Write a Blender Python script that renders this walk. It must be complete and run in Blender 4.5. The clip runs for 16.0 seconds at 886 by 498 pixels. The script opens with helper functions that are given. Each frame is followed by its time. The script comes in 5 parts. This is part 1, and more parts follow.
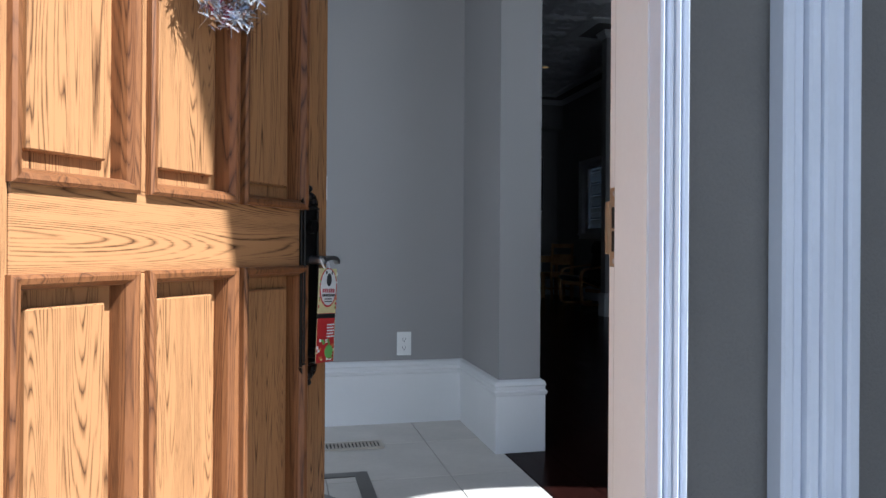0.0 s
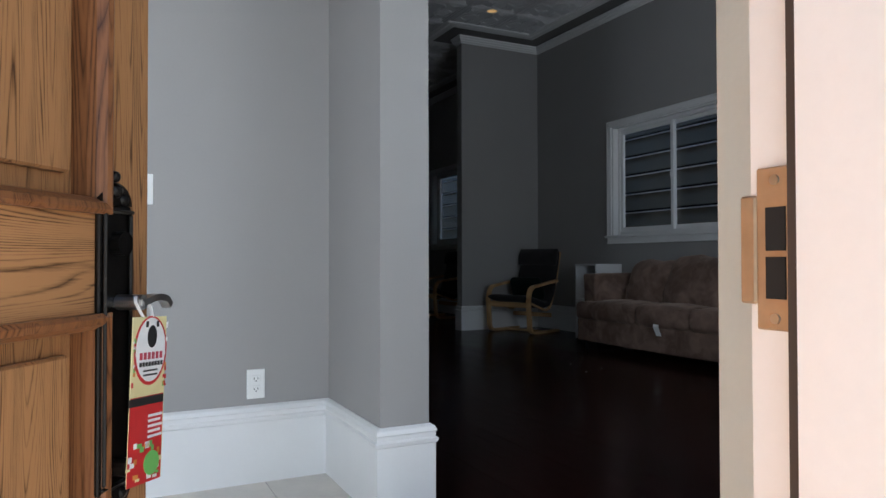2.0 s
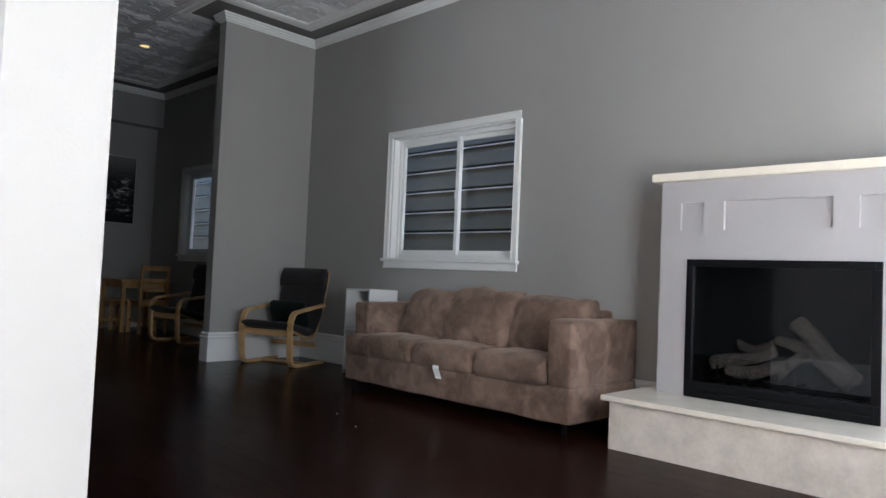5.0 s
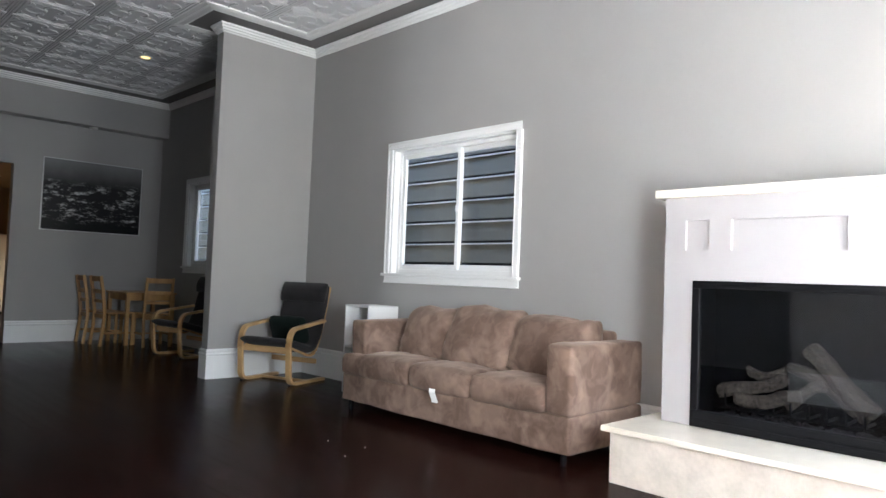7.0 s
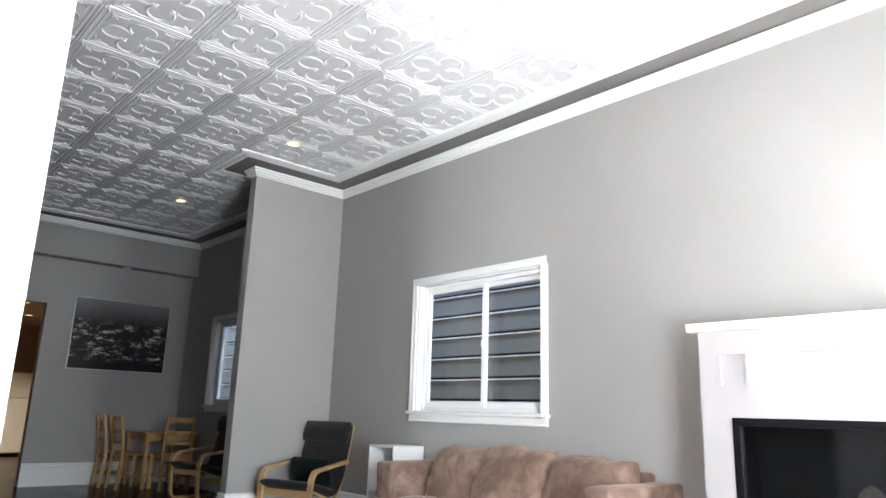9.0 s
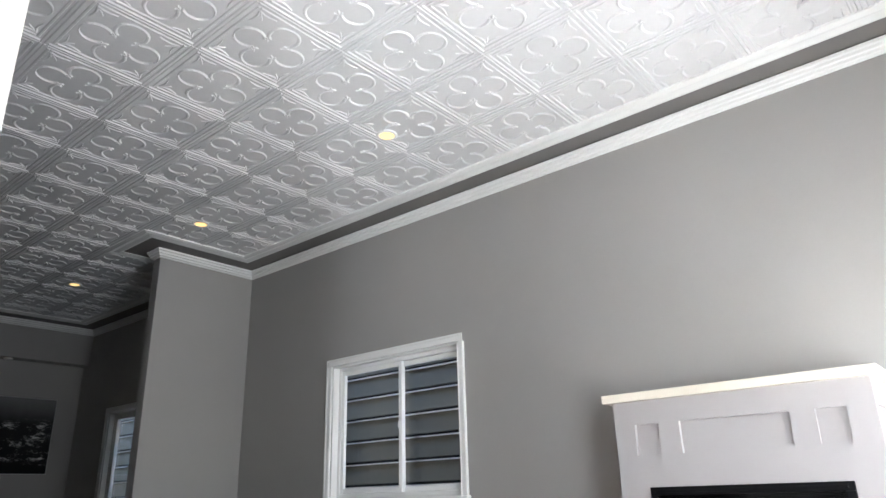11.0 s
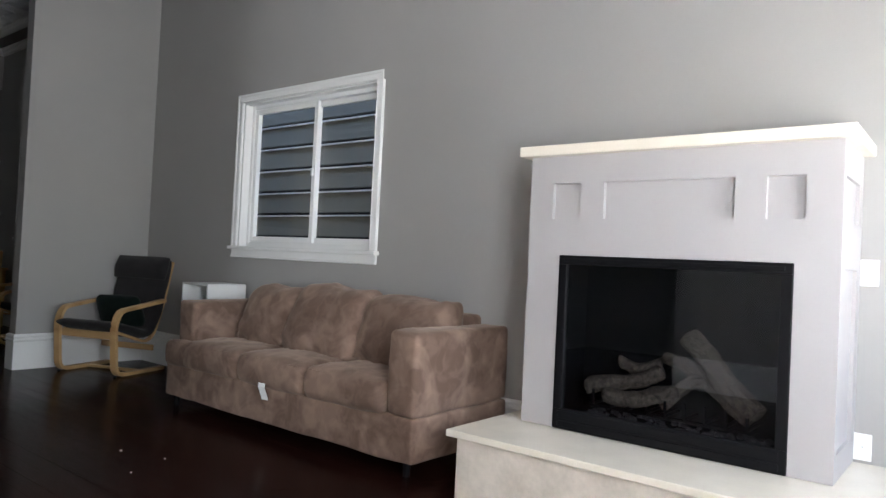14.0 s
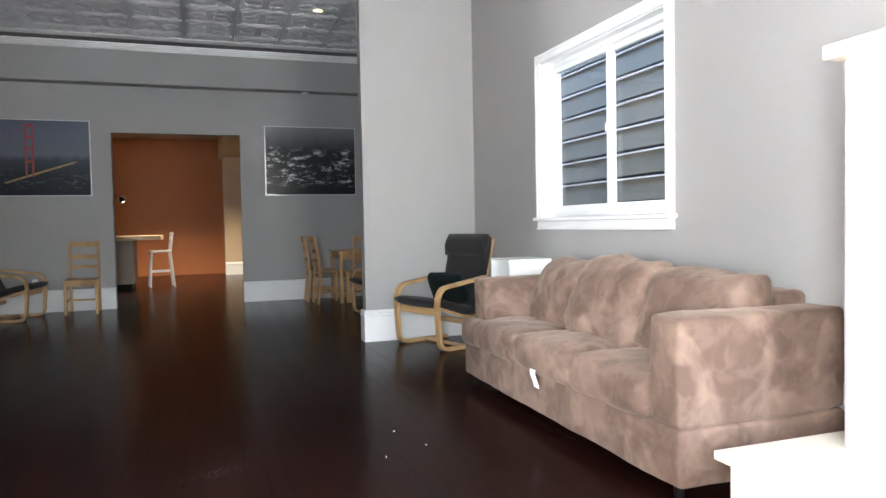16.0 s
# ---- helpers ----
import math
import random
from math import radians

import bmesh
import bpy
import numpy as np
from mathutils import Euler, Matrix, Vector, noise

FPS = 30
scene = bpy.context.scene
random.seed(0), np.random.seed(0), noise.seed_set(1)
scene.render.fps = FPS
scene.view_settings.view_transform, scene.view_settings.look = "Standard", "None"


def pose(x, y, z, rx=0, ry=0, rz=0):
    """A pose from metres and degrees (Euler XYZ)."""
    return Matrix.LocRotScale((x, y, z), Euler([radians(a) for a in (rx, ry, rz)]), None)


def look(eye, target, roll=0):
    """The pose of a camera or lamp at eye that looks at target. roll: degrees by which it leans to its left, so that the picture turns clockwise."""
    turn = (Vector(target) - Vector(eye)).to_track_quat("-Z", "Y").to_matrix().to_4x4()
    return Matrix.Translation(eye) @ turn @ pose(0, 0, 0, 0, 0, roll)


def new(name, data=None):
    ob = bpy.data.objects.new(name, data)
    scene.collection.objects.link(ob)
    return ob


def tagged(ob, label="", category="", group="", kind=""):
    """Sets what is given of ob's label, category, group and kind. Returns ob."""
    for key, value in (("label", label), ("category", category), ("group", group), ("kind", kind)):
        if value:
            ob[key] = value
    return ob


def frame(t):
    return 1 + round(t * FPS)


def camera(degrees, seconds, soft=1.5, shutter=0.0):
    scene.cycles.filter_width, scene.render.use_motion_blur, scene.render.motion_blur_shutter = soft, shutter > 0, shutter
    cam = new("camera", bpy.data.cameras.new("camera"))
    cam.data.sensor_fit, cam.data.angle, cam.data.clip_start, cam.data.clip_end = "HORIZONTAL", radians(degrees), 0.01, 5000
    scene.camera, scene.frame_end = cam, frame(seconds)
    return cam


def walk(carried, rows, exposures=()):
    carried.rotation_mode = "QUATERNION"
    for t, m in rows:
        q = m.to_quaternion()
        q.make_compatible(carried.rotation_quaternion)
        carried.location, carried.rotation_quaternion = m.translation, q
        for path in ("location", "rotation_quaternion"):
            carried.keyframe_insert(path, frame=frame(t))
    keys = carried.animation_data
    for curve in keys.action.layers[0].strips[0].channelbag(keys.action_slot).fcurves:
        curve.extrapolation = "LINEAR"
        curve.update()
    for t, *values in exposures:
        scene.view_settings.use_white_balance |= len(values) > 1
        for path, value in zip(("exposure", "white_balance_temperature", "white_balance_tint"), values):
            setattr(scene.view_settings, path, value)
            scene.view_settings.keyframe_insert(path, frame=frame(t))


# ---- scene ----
cam = camera(65.5, 16.0)
PATH = [
    (0, (0.613, 1.035, 0.837), (1.076, 2.981, 0.839), 0.4),
    (0.5, (0.617, 1.185, 0.841), (1.16, 3.11, 0.882), 0.2),
    (1, (0.6, 1.332, 0.85), (1.289, 3.209, 0.896), -0.1),
    (1.5, (0.621, 1.458, 0.844), (1.42, 3.291, 0.906), -0.6),
    (2, (0.658, 1.585, 0.862), (1.549, 3.375, 0.895), -0.1),
    (2.5, (0.700, 1.738, 0.872), (1.698, 3.471, 0.9), 0.2),
    (3, (0.769, 1.92, 0.885), (1.941, 3.541, 0.892), 1.0),
    (3.5, (0.812, 2.085, 0.9), (2.122, 3.596, 0.908), 1.5),
    (4, (0.955, 2.215, 0.911), (2.297, 3.697, 0.944), 1.8),
    (4.5, (1.088, 2.334, 0.947), (2.474, 3.775, 1.001), 2.1),
    (5, (1.208, 2.413, 0.969), (2.639, 3.809, 1.051), 2.5),
    (7.5, (1.470, 2.452, 1.113), (2.835, 3.91, 1.200), 2.3),
    (8, (1.475, 2.470, 1.080), (2.812, 3.955, 1.175), 2.6),
    (8.5, (1.483, 2.466, 1.100), (2.805, 3.952, 1.300), 2.3),
    (9, (1.437, 2.459, 1.120), (2.738, 3.907, 1.584), 1.8),
    (11.5, (1.366, 2.512, 1.117), (2.871, 3.66, 1.763), -3.9),
    (12, (1.587, 2.526, 1.09), (3.198, 3.647, 1.478), -3.4),
    (12.5, (1.772, 2.543, 1.052), (3.484, 3.563, 1.228), -1.7),
    (13, (1.908, 2.531, 1.085), (3.702, 3.412, 1.174), 0.9),
    (13.5, (2.134, 2.559, 1.087), (3.88, 3.533, 1.145), 2.2),
    (14, (2.305, 2.65, 1.083), (3.87, 3.895, 1.121), 2.8),
    (14.5, (2.521, 2.697, 1.071), (3.83, 4.208, 1.078), 2.3),
    (15, (2.749, 2.697, 1.068), (3.8, 4.399, 1.027), 1.1),
    (15.5, (2.982, 2.681, 1.088), (3.813, 4.498, 1.006), -0.5),
    (16, (3.232, 2.707, 1.1), (3.883, 4.597, 1.027), -1.1),
]
EXPOSURES = [(0, 1.1, 5500, 9), (0.5, 1.15, 5500, 9), (1, 1.4, 5600, 9), (1.5, 1.65, 5800, 9), (2, 2.05, 5900, 8), (2.5, 2.7, 6000, 6), (3, 2.85, 6150, 9), (3.5, 3.2, 6300, 10), (5, 3.85, 6350, 10), (7.4, 5.15, 6450, 10), (8, 5.25, 6450, 10), (9.2, 5.3, 6450, 10), (11.4, 4.15, 6500, 10), (12, 4.3, 6500, 10), (12.5, 4.35, 6500, 10), (13, 4.4, 6500, 10), (13.5, 4.25, 6500, 10), (14, 4.2, 6500, 10), (14.5, 4.45, 6500, 10), (15, 5.1, 6500, 10), (15.5, 5.4, 6500, 10), (16, 5.7, 6500, 10)]
walk(cam, [(t, look(eye, target, roll)) for t, eye, target, roll in PATH], EXPOSURES)

# ---------------------------------------------------------------- light
SUN_TO = Vector((0.66, -0.75, 1.11)).normalized()
world = bpy.data.worlds.new("sky")
world.use_nodes = True
scene.world = world
wn = world.node_tree
sky = wn.nodes.new("ShaderNodeTexSky")
sky.sky_type = "NISHITA"
sky.sun_disc = False
sky.sun_elevation = math.asin(SUN_TO.z)
sky.sun_rotation = math.atan2(SUN_TO.x, SUN_TO.y)
wn.links.new(sky.outputs[0], wn.nodes["Background"].inputs[0])
wn.nodes["Background"].inputs[1].default_value = 0.055


def lamp(name, kind, m, energy, color=(1, 1, 1), size=0.1, size_y=0.0, label=""):
    data = bpy.data.lights.new(name, kind)
    data.energy, data.color = energy, color
    if kind == "AREA":
        data.shape, data.size, data.size_y = "RECTANGLE", size, size_y or size
    elif kind == "SUN":
        data.angle = radians(size)
    elif kind == "SPOT":
        data.shadow_soft_size, data.spot_size, data.spot_blend = size, radians(110), 0.8
    else:
        data.shadow_soft_size = size
    ob = new(name, data)
    ob.matrix_world = m
    return ob


lamp("sun", "SUN", look(SUN_TO * 40, (0, 0, 0)), 5.0, (1.0, 0.96, 0.90), 0.5)
# sky light that enters through the two front windows
for wx, power, tilt, turn in ((2.65, 2.2, 55, -30), (2.65, 8.2, 132, -48), (4.85, 2.3, 116, 0)):
    lamp("window_light", "AREA", pose(wx, 1.84, 1.35, tilt, 0, turn), power, (0.88, 0.94, 1.0), 0.95, 1.7)
# fill lamp in an added sidelight behind the door, to brighten the entrance
lamp("entry_fill_light", "AREA", pose(-0.30, 1.90, 1.25, 86, 0, 0), 11.3, (0.90, 0.95, 1.0), 0.36, 1.7)

# ---------------------------------------------------------------- materials
def mat(name, color, rough=0.5, metal=0.0, vary=0.12, scale=3.0, fine=60.0, bump=0.15, bump_dist=0.002, spec=0.5, coat=0.0, tint=None, per_object=0.0, sheen=0.0):
    """A painted or plain surface: colour varied at two scales, with fine relief and uneven gloss."""
    m = bpy.data.materials.new(name)
    m.use_nodes = True
    n, l = m.node_tree.nodes, m.node_tree.links
    b = n["Principled BSDF"]
    b.inputs["Metallic"].default_value = metal
    b.inputs["Specular IOR Level"].default_value = spec
    b.inputs["Coat Weight"].default_value = coat
    b.inputs["Sheen Weight"].default_value = sheen
    tc = n.new("ShaderNodeTexCoord")
    big, small = n.new("ShaderNodeTexNoise"), n.new("ShaderNodeTexNoise")
    big.inputs["Scale"].default_value, big.inputs["Detail"].default_value = scale, 5
    small.inputs["Scale"].default_value, small.inputs["Detail"].default_value = fine, 3
    l.new(tc.outputs["Object"], big.inputs["Vector"])
    l.new(tc.outputs["Object"], small.inputs["Vector"])
    add = n.new("ShaderNodeMath")
    add.operation = "MULTIPLY_ADD"
    l.new(small.outputs[0], add.inputs[0])
    add.inputs[1].default_value = 0.35
    l.new(big.outputs[0], add.inputs[2])
    ramp = n.new("ShaderNodeMapRange")
    ramp.inputs["From Min"].default_value, ramp.inputs["From Max"].default_value = 0.35, 1.0
    l.new(add.outputs[0], ramp.inputs["Value"])
    mix = n.new("ShaderNodeMix")
    mix.data_type = "RGBA"
    dark = [c * (1 - vary) for c in color]
    light = [min(1, c * (1 + vary)) for c in (tint or color)]
    mix.inputs["A"].default_value, mix.inputs["B"].default_value = (*dark, 1), (*light, 1)
    l.new(ramp.outputs[0], mix.inputs["Factor"])
    out = mix.outputs["Result"]
    if per_object:
        info, hsv, rng = n.new("ShaderNodeObjectInfo"), n.new("ShaderNodeHueSaturation"), n.new("ShaderNodeMapRange")
        rng.inputs["To Min"].default_value, rng.inputs["To Max"].default_value = 1 - per_object, 1 + per_object
        l.new(info.outputs["Random"], rng.inputs["Value"])
        l.new(rng.outputs[0], hsv.inputs["Value"])
        l.new(out, hsv.inputs["Color"])
        out = hsv.outputs[0]
    l.new(out, b.inputs["Base Color"])
    rr = n.new("ShaderNodeMapRange")
    rr.inputs["To Min"].default_value, rr.inputs["To Max"].default_value = max(0.02, rough * 0.85), min(1, rough * 1.15)
    l.new(big.outputs[0], rr.inputs["Value"])
    l.new(rr.outputs[0], b.inputs["Roughness"])
    if bump:
        bp = n.new("ShaderNodeBump")
        bp.inputs["Strength"].default_value, bp.inputs["Distance"].default_value = bump, bump_dist
        l.new(small.outputs[0], bp.inputs["Height"])
        l.new(bp.outputs[0], b.inputs["Normal"])
    return m


def wood(name, dark, light, rough=0.4, along="Z", grain=14.0, stretch=0.06, per_object=0.0, spec=0.5, coat=0.0, contrast=(0.35, 0.7), rings=True):
    """Timber with growth rings and pores running along one axis of the object."""
    m = bpy.data.materials.new(name)
    m.use_nodes = True
    n, l = m.node_tree.nodes, m.node_tree.links
    b = n["Principled BSDF"]
    b.inputs["Specular IOR Level"].default_value, b.inputs["Coat Weight"].default_value = spec, coat
    tc, mp = n.new("ShaderNodeTexCoord"), n.new("ShaderNodeMapping")
    mp.inputs["Scale"].default_value = [stretch if a == along else 1.0 for a in "XYZ"]
    src = tc.outputs["Object"]
    info = n.new("ShaderNodeObjectInfo")
    if per_object:
        off, mul = n.new("ShaderNodeVectorMath"), n.new("ShaderNodeMath")
        mul.operation, mul.inputs[1].default_value = "MULTIPLY", 37.0
        l.new(info.outputs["Random"], mul.inputs[0])
        l.new(tc.outputs["Object"], off.inputs[0])
        l.new(mul.outputs[0], off.inputs[1])
        src = off.outputs[0]
    l.new(src, mp.inputs["Vector"])
    ring, pore = n.new("ShaderNodeTexNoise"), n.new("ShaderNodeTexNoise")
    ring.inputs["Scale"].default_value, ring.inputs["Detail"].default_value, ring.inputs["Distortion"].default_value = grain * 0.45, 1, 0.25
    pore.inputs["Scale"].default_value, pore.inputs["Detail"].default_value = grain * 16, 4
    l.new(mp.outputs[0], ring.inputs["Vector"])
    l.new(mp.outputs[0], pore.inputs["Vector"])
    band = n.new("ShaderNodeMath")
    band.operation, band.inputs[1].default_value = "MULTIPLY", 100.0 if rings else 6.0
    l.new(ring.outputs[0], band.inputs[0])
    frac = n.new("ShaderNodeMath")
    frac.operation, frac.inputs[1].default_value = "PINGPONG", 1.0
    l.new(band.outputs[0], frac.inputs[0])
    mixv = n.new("ShaderNodeMath")
    mixv.operation, mixv.inputs[1].default_value = "MULTIPLY_ADD", 0.55
    l.new(frac.outputs[0], mixv.inputs[0])
    half = n.new("ShaderNodeMath")
    half.operation, half.inputs[1].default_value = "MULTIPLY", 0.5
    l.new(pore.outputs[0], half.inputs[0])
    l.new(half.outputs[0], mixv.inputs[2])
    if rings:
        soft = n.new("ShaderNodeMath")
        soft.operation, soft.inputs[1].default_value = "POWER", 0.5
        l.new(frac.outputs[0], soft.inputs[0])
        # the dark rings break up and fade along the board
        fade, gate, inv, dim, back = [n.new(k) for k in ("ShaderNodeTexNoise", "ShaderNodeMapRange", "ShaderNodeMath", "ShaderNodeMath", "ShaderNodeMath")]
        fade.inputs["Scale"].default_value, fade.inputs["Detail"].default_value = grain * 2.2, 5
        l.new(mp.outputs[0], fade.inputs["Vector"])
        l.new(fade.outputs[0], gate.inputs["Value"])
        gate.inputs["From Min"].default_value, gate.inputs["From Max"].default_value = 0.30, 0.58
        gate.inputs["To Min"].default_value, gate.inputs["To Max"].default_value = 0.15, 1.0
        inv.operation, inv.inputs[0].default_value = "SUBTRACT", 1.0
        l.new(soft.outputs[0], inv.inputs[1])
        dim.operation = "MULTIPLY"
        l.new(inv.outputs[0], dim.inputs[0])
        l.new(gate.outputs[0], dim.inputs[1])
        back.operation, back.inputs[0].default_value = "SUBTRACT", 1.0
        l.new(dim.outputs[0], back.inputs[1])
        l.new(back.outputs[0], mixv.inputs[0])
    ramp = n.new("ShaderNodeMapRange")
    ramp.inputs["From Min"].default_value, ramp.inputs["From Max"].default_value = contrast
    l.new(mixv.outputs[0], ramp.inputs["Value"])
    mix = n.new("ShaderNodeMix")
    mix.data_type = "RGBA"
    mix.inputs["A"].default_value, mix.inputs["B"].default_value = (*dark, 1), (*light, 1)
    l.new(ramp.outputs[0], mix.inputs["Factor"])
    out = mix.outputs["Result"]
    if per_object:
        hsv, rng = n.new("ShaderNodeHueSaturation"), n.new("ShaderNodeMapRange")
        rng.inputs["To Min"].default_value, rng.inputs["To Max"].default_value = 1 - per_object, 1 + per_object
        l.new(info.outputs["Random"], rng.inputs["Value"])
        l.new(rng.outputs[0], hsv.inputs["Value"])
        l.new(out, hsv.inputs["Color"])
        out = hsv.outputs[0]
    l.new(out, b.inputs["Base Color"])
    rr = n.new("ShaderNodeMapRange")
    rr.inputs["To Min"].default_value, rr.inputs["To Max"].default_value = rough * 0.8, rough * 1.25
    l.new(ring.outputs[0], rr.inputs["Value"])
    l.new(rr.outputs[0], b.inputs["Roughness"])
    bp = n.new("ShaderNodeBump")
    bp.inputs["Strength"].default_value, bp.inputs["Distance"].default_value = 0.25, 0.001
    l.new(mixv.outputs[0], bp.inputs["Height"])
    l.new(bp.outputs[0], b.inputs["Normal"])
    return m


def glass_mat(name, color=(1, 1, 1), rough=0.0, ior=1.5):
    """Thin clear glazing: mostly see-through with a mirror-like gloss that grows at grazing angles."""
    m = bpy.data.materials.new(name)
    m.use_nodes = True
    n, l = m.node_tree.nodes, m.node_tree.links
    n.remove(n["Principled BSDF"])
    tr, gl, mx, fr = n.new("ShaderNodeBsdfTransparent"), n.new("ShaderNodeBsdfGlossy"), n.new("ShaderNodeMixShader"), n.new("ShaderNodeLayerWeight")
    tr.inputs[0].default_value = (*color, 1)
    gl.inputs["Roughness"].default_value = rough
    fr.inputs[0].default_value = 0.5
    steep, shine = n.new("ShaderNodeMath"), n.new("ShaderNodeMath")
    steep.operation, steep.inputs[1].default_value = "POWER", 5.0
    shine.operation, shine.inputs[1].default_value, shine.inputs[2].default_value = "MULTIPLY_ADD", 0.9, ((ior - 1) / (ior + 1)) ** 2
    l.new(fr.outputs["Facing"], steep.inputs[0])
    l.new(steep.outputs[0], shine.inputs[0])
    l.new(shine.outputs[0], mx.inputs[0])
    l.new(tr.outputs[0], mx.inputs[1])
    l.new(gl.outputs[0], mx.inputs[2])
    l.new(mx.outputs[0], n["Material Output"].inputs[0])
    return m


def glow(name, color, strength):
    m = bpy.data.materials.new(name)
    m.use_nodes = True
    n, l = m.node_tree.nodes, m.node_tree.links
    b = n["Principled BSDF"]
    b.inputs["Base Color"].default_value = (*color, 1)
    b.inputs["Emission Color"].default_value = (*color, 1)
    b.inputs["Emission Strength"].default_value = strength
    return m


def suede(name):
    """Brushed microsuede: broad darker and lighter strokes where the nap lies differently."""
    m = bpy.data.materials.new(name)
    m.use_nodes = True
    n, l = m.node_tree.nodes, m.node_tree.links
    b = n["Principled BSDF"]
    b.inputs["Roughness"].default_value, b.inputs["Specular IOR Level"].default_value = 0.9, 0.15
    b.inputs["Sheen Weight"].default_value, b.inputs["Sheen Roughness"].default_value = 0.25, 0.4
    b.inputs["Sheen Tint"].default_value = (0.9, 0.72, 0.6, 1)
    tc = n.new("ShaderNodeTexCoord")
    a, c, f = n.new("ShaderNodeTexNoise"), n.new("ShaderNodeTexNoise"), n.new("ShaderNodeTexNoise")
    a.inputs["Scale"].default_value, a.inputs["Detail"].default_value, a.inputs["Distortion"].default_value = 3.4, 4, 1.0
    c.inputs["Scale"].default_value, c.inputs["Detail"].default_value, c.inputs["Distortion"].default_value = 12.0, 5, 0.7
    f.inputs["Scale"].default_value, f.inputs["Detail"].default_value = 380.0, 2
    for t in (a, c, f):
        l.new(tc.outputs["Object"], t.inputs["Vector"])
    # strokes with one sharp and one soft edge: the nap lies one way or the other
    edges = []
    for src, low, high in ((a, 0.42, 0.60), (c, 0.38, 0.66)):
        g = n.new("ShaderNodeMapRange")
        g.interpolation_type = "SMOOTHSTEP"
        g.inputs["From Min"].default_value, g.inputs["From Max"].default_value = low, high
        l.new(src.outputs[0], g.inputs["Value"])
        edges.append(g.outputs[0])
    add, fib = n.new("ShaderNodeMath"), n.new("ShaderNodeMath")
    add.operation, add.inputs[1].default_value = "MULTIPLY_ADD", 0.62
    l.new(edges[0], add.inputs[0])
    fib.operation, fib.inputs[1].default_value = "MULTIPLY_ADD", 0.38
    l.new(edges[1], fib.inputs[0])
    fuzz = n.new("ShaderNodeMath")
    fuzz.operation, fuzz.inputs[1].default_value, fuzz.inputs[2].default_value = "MULTIPLY_ADD", 0.2, -0.1
    l.new(f.outputs[0], fuzz.inputs[0])
    l.new(fuzz.outputs[0], fib.inputs[2])
    l.new(fib.outputs[0], add.inputs[2])
    ramp = n.new("ShaderNodeValToRGB")
    ramp.color_ramp.elements[0].position, ramp.color_ramp.elements[0].color = 0.0, (0.126, 0.080, 0.061, 1)
    ramp.color_ramp.elements[1].position, ramp.color_ramp.elements[1].color = 1.0, (0.245, 0.165, 0.128, 1)
    l.new(add.outputs[0], ramp.inputs[0])
    l.new(ramp.outputs[0], b.inputs["Base Color"])
    bp = n.new("ShaderNodeBump")
    bp.inputs["Strength"].default_value, bp.inputs["Distance"].default_value = 0.3, 0.003
    l.new(c.outputs[0], bp.inputs["Height"])
    l.new(bp.outputs[0], b.inputs["Normal"])
    return m


WALL = mat("grey_wall_paint", (0.325, 0.315, 0.305), 0.62, vary=0.04, scale=1.5, fine=140, bump=0.12)
WHITE = mat("white_trim_paint", (0.78, 0.78, 0.77), 0.35, vary=0.03, scale=4, fine=90, bump=0.05)
# white paint with the blue of the skylight put into its colour
OUT_WHITE = mat("weathered_white_sky_tint", (0.66, 0.70, 0.78), 0.45, vary=0.06, scale=6, fine=120, bump=0.1)
CREAM = mat("cream_jamb_paint", (0.80, 0.79, 0.78), 0.4, vary=0.04, scale=3, fine=120, bump=0.06)
RETURN = mat("warm_cream_wall_paint", (0.66, 0.70, 0.67), 0.6, vary=0.04, scale=1.5, fine=140, bump=0.12)
STUCCO = mat("grey_exterior_stucco", (0.15, 0.145, 0.135), 0.85, vary=0.14, scale=5, fine=220, bump=0.5, bump_dist=0.003)
TIN = mat("white_tin_ceiling", (0.64, 0.635, 0.64), 0.40, vary=0.06, scale=2.5, fine=40, bump=0.08)
MARGIN = mat("grey_ceiling_margin", (0.17, 0.16, 0.155), 0.6, vary=0.05, bump=0.05)
PLANK = wood("dark_stained_floor", (0.0065, 0.0021, 0.0018), (0.0150, 0.0048, 0.0037), 0.20, "Y", 16, 0.05, per_object=0.12, spec=0.035)
TILE = mat("cream_stone_tile", (0.62, 0.58, 0.52), 0.22, vary=0.10, scale=5, fine=45, bump=0.04, per_object=0.05)
INLAY = mat("dark_stone_inlay", (0.10, 0.09, 0.08), 0.3, vary=0.2, scale=9, fine=70, bump=0.05)
GROUT = mat("grey_grout", (0.30, 0.28, 0.25), 0.85, vary=0.1)
PORCH = mat("pale_porch_concrete", (0.33, 0.32, 0.30), 0.85, vary=0.15, scale=4, fine=150, bump=0.4)
GLASS = glass_mat("window_glass")
SIDING = mat("grey_lap_siding", (0.205, 0.185, 0.142), 0.6, vary=0.08, scale=5, fine=90, bump=0.1, per_object=0.05)
STONE = mat("pale_hearth_limestone", (0.60, 0.54, 0.47), 0.4, vary=0.14, scale=7, fine=55, bump=0.05, tint=(0.70, 0.63, 0.56))
SLAB = mat("cream_stone_slab", (0.74, 0.68, 0.58), 0.22, vary=0.06, scale=6, fine=70, bump=0.03)
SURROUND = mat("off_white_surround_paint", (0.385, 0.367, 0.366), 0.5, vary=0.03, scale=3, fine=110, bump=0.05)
BLACK = mat("black_stove_metal", (0.005, 0.005, 0.006), 0.5, vary=0.2, bump=0.05, spec=0.12)
FIREBRICK = mat("sooty_firebox_lining", (0.007, 0.007, 0.008), 0.9, vary=0.3, scale=8, bump=0.0, spec=0.1)
SUEDE = suede("brown_microsuede")
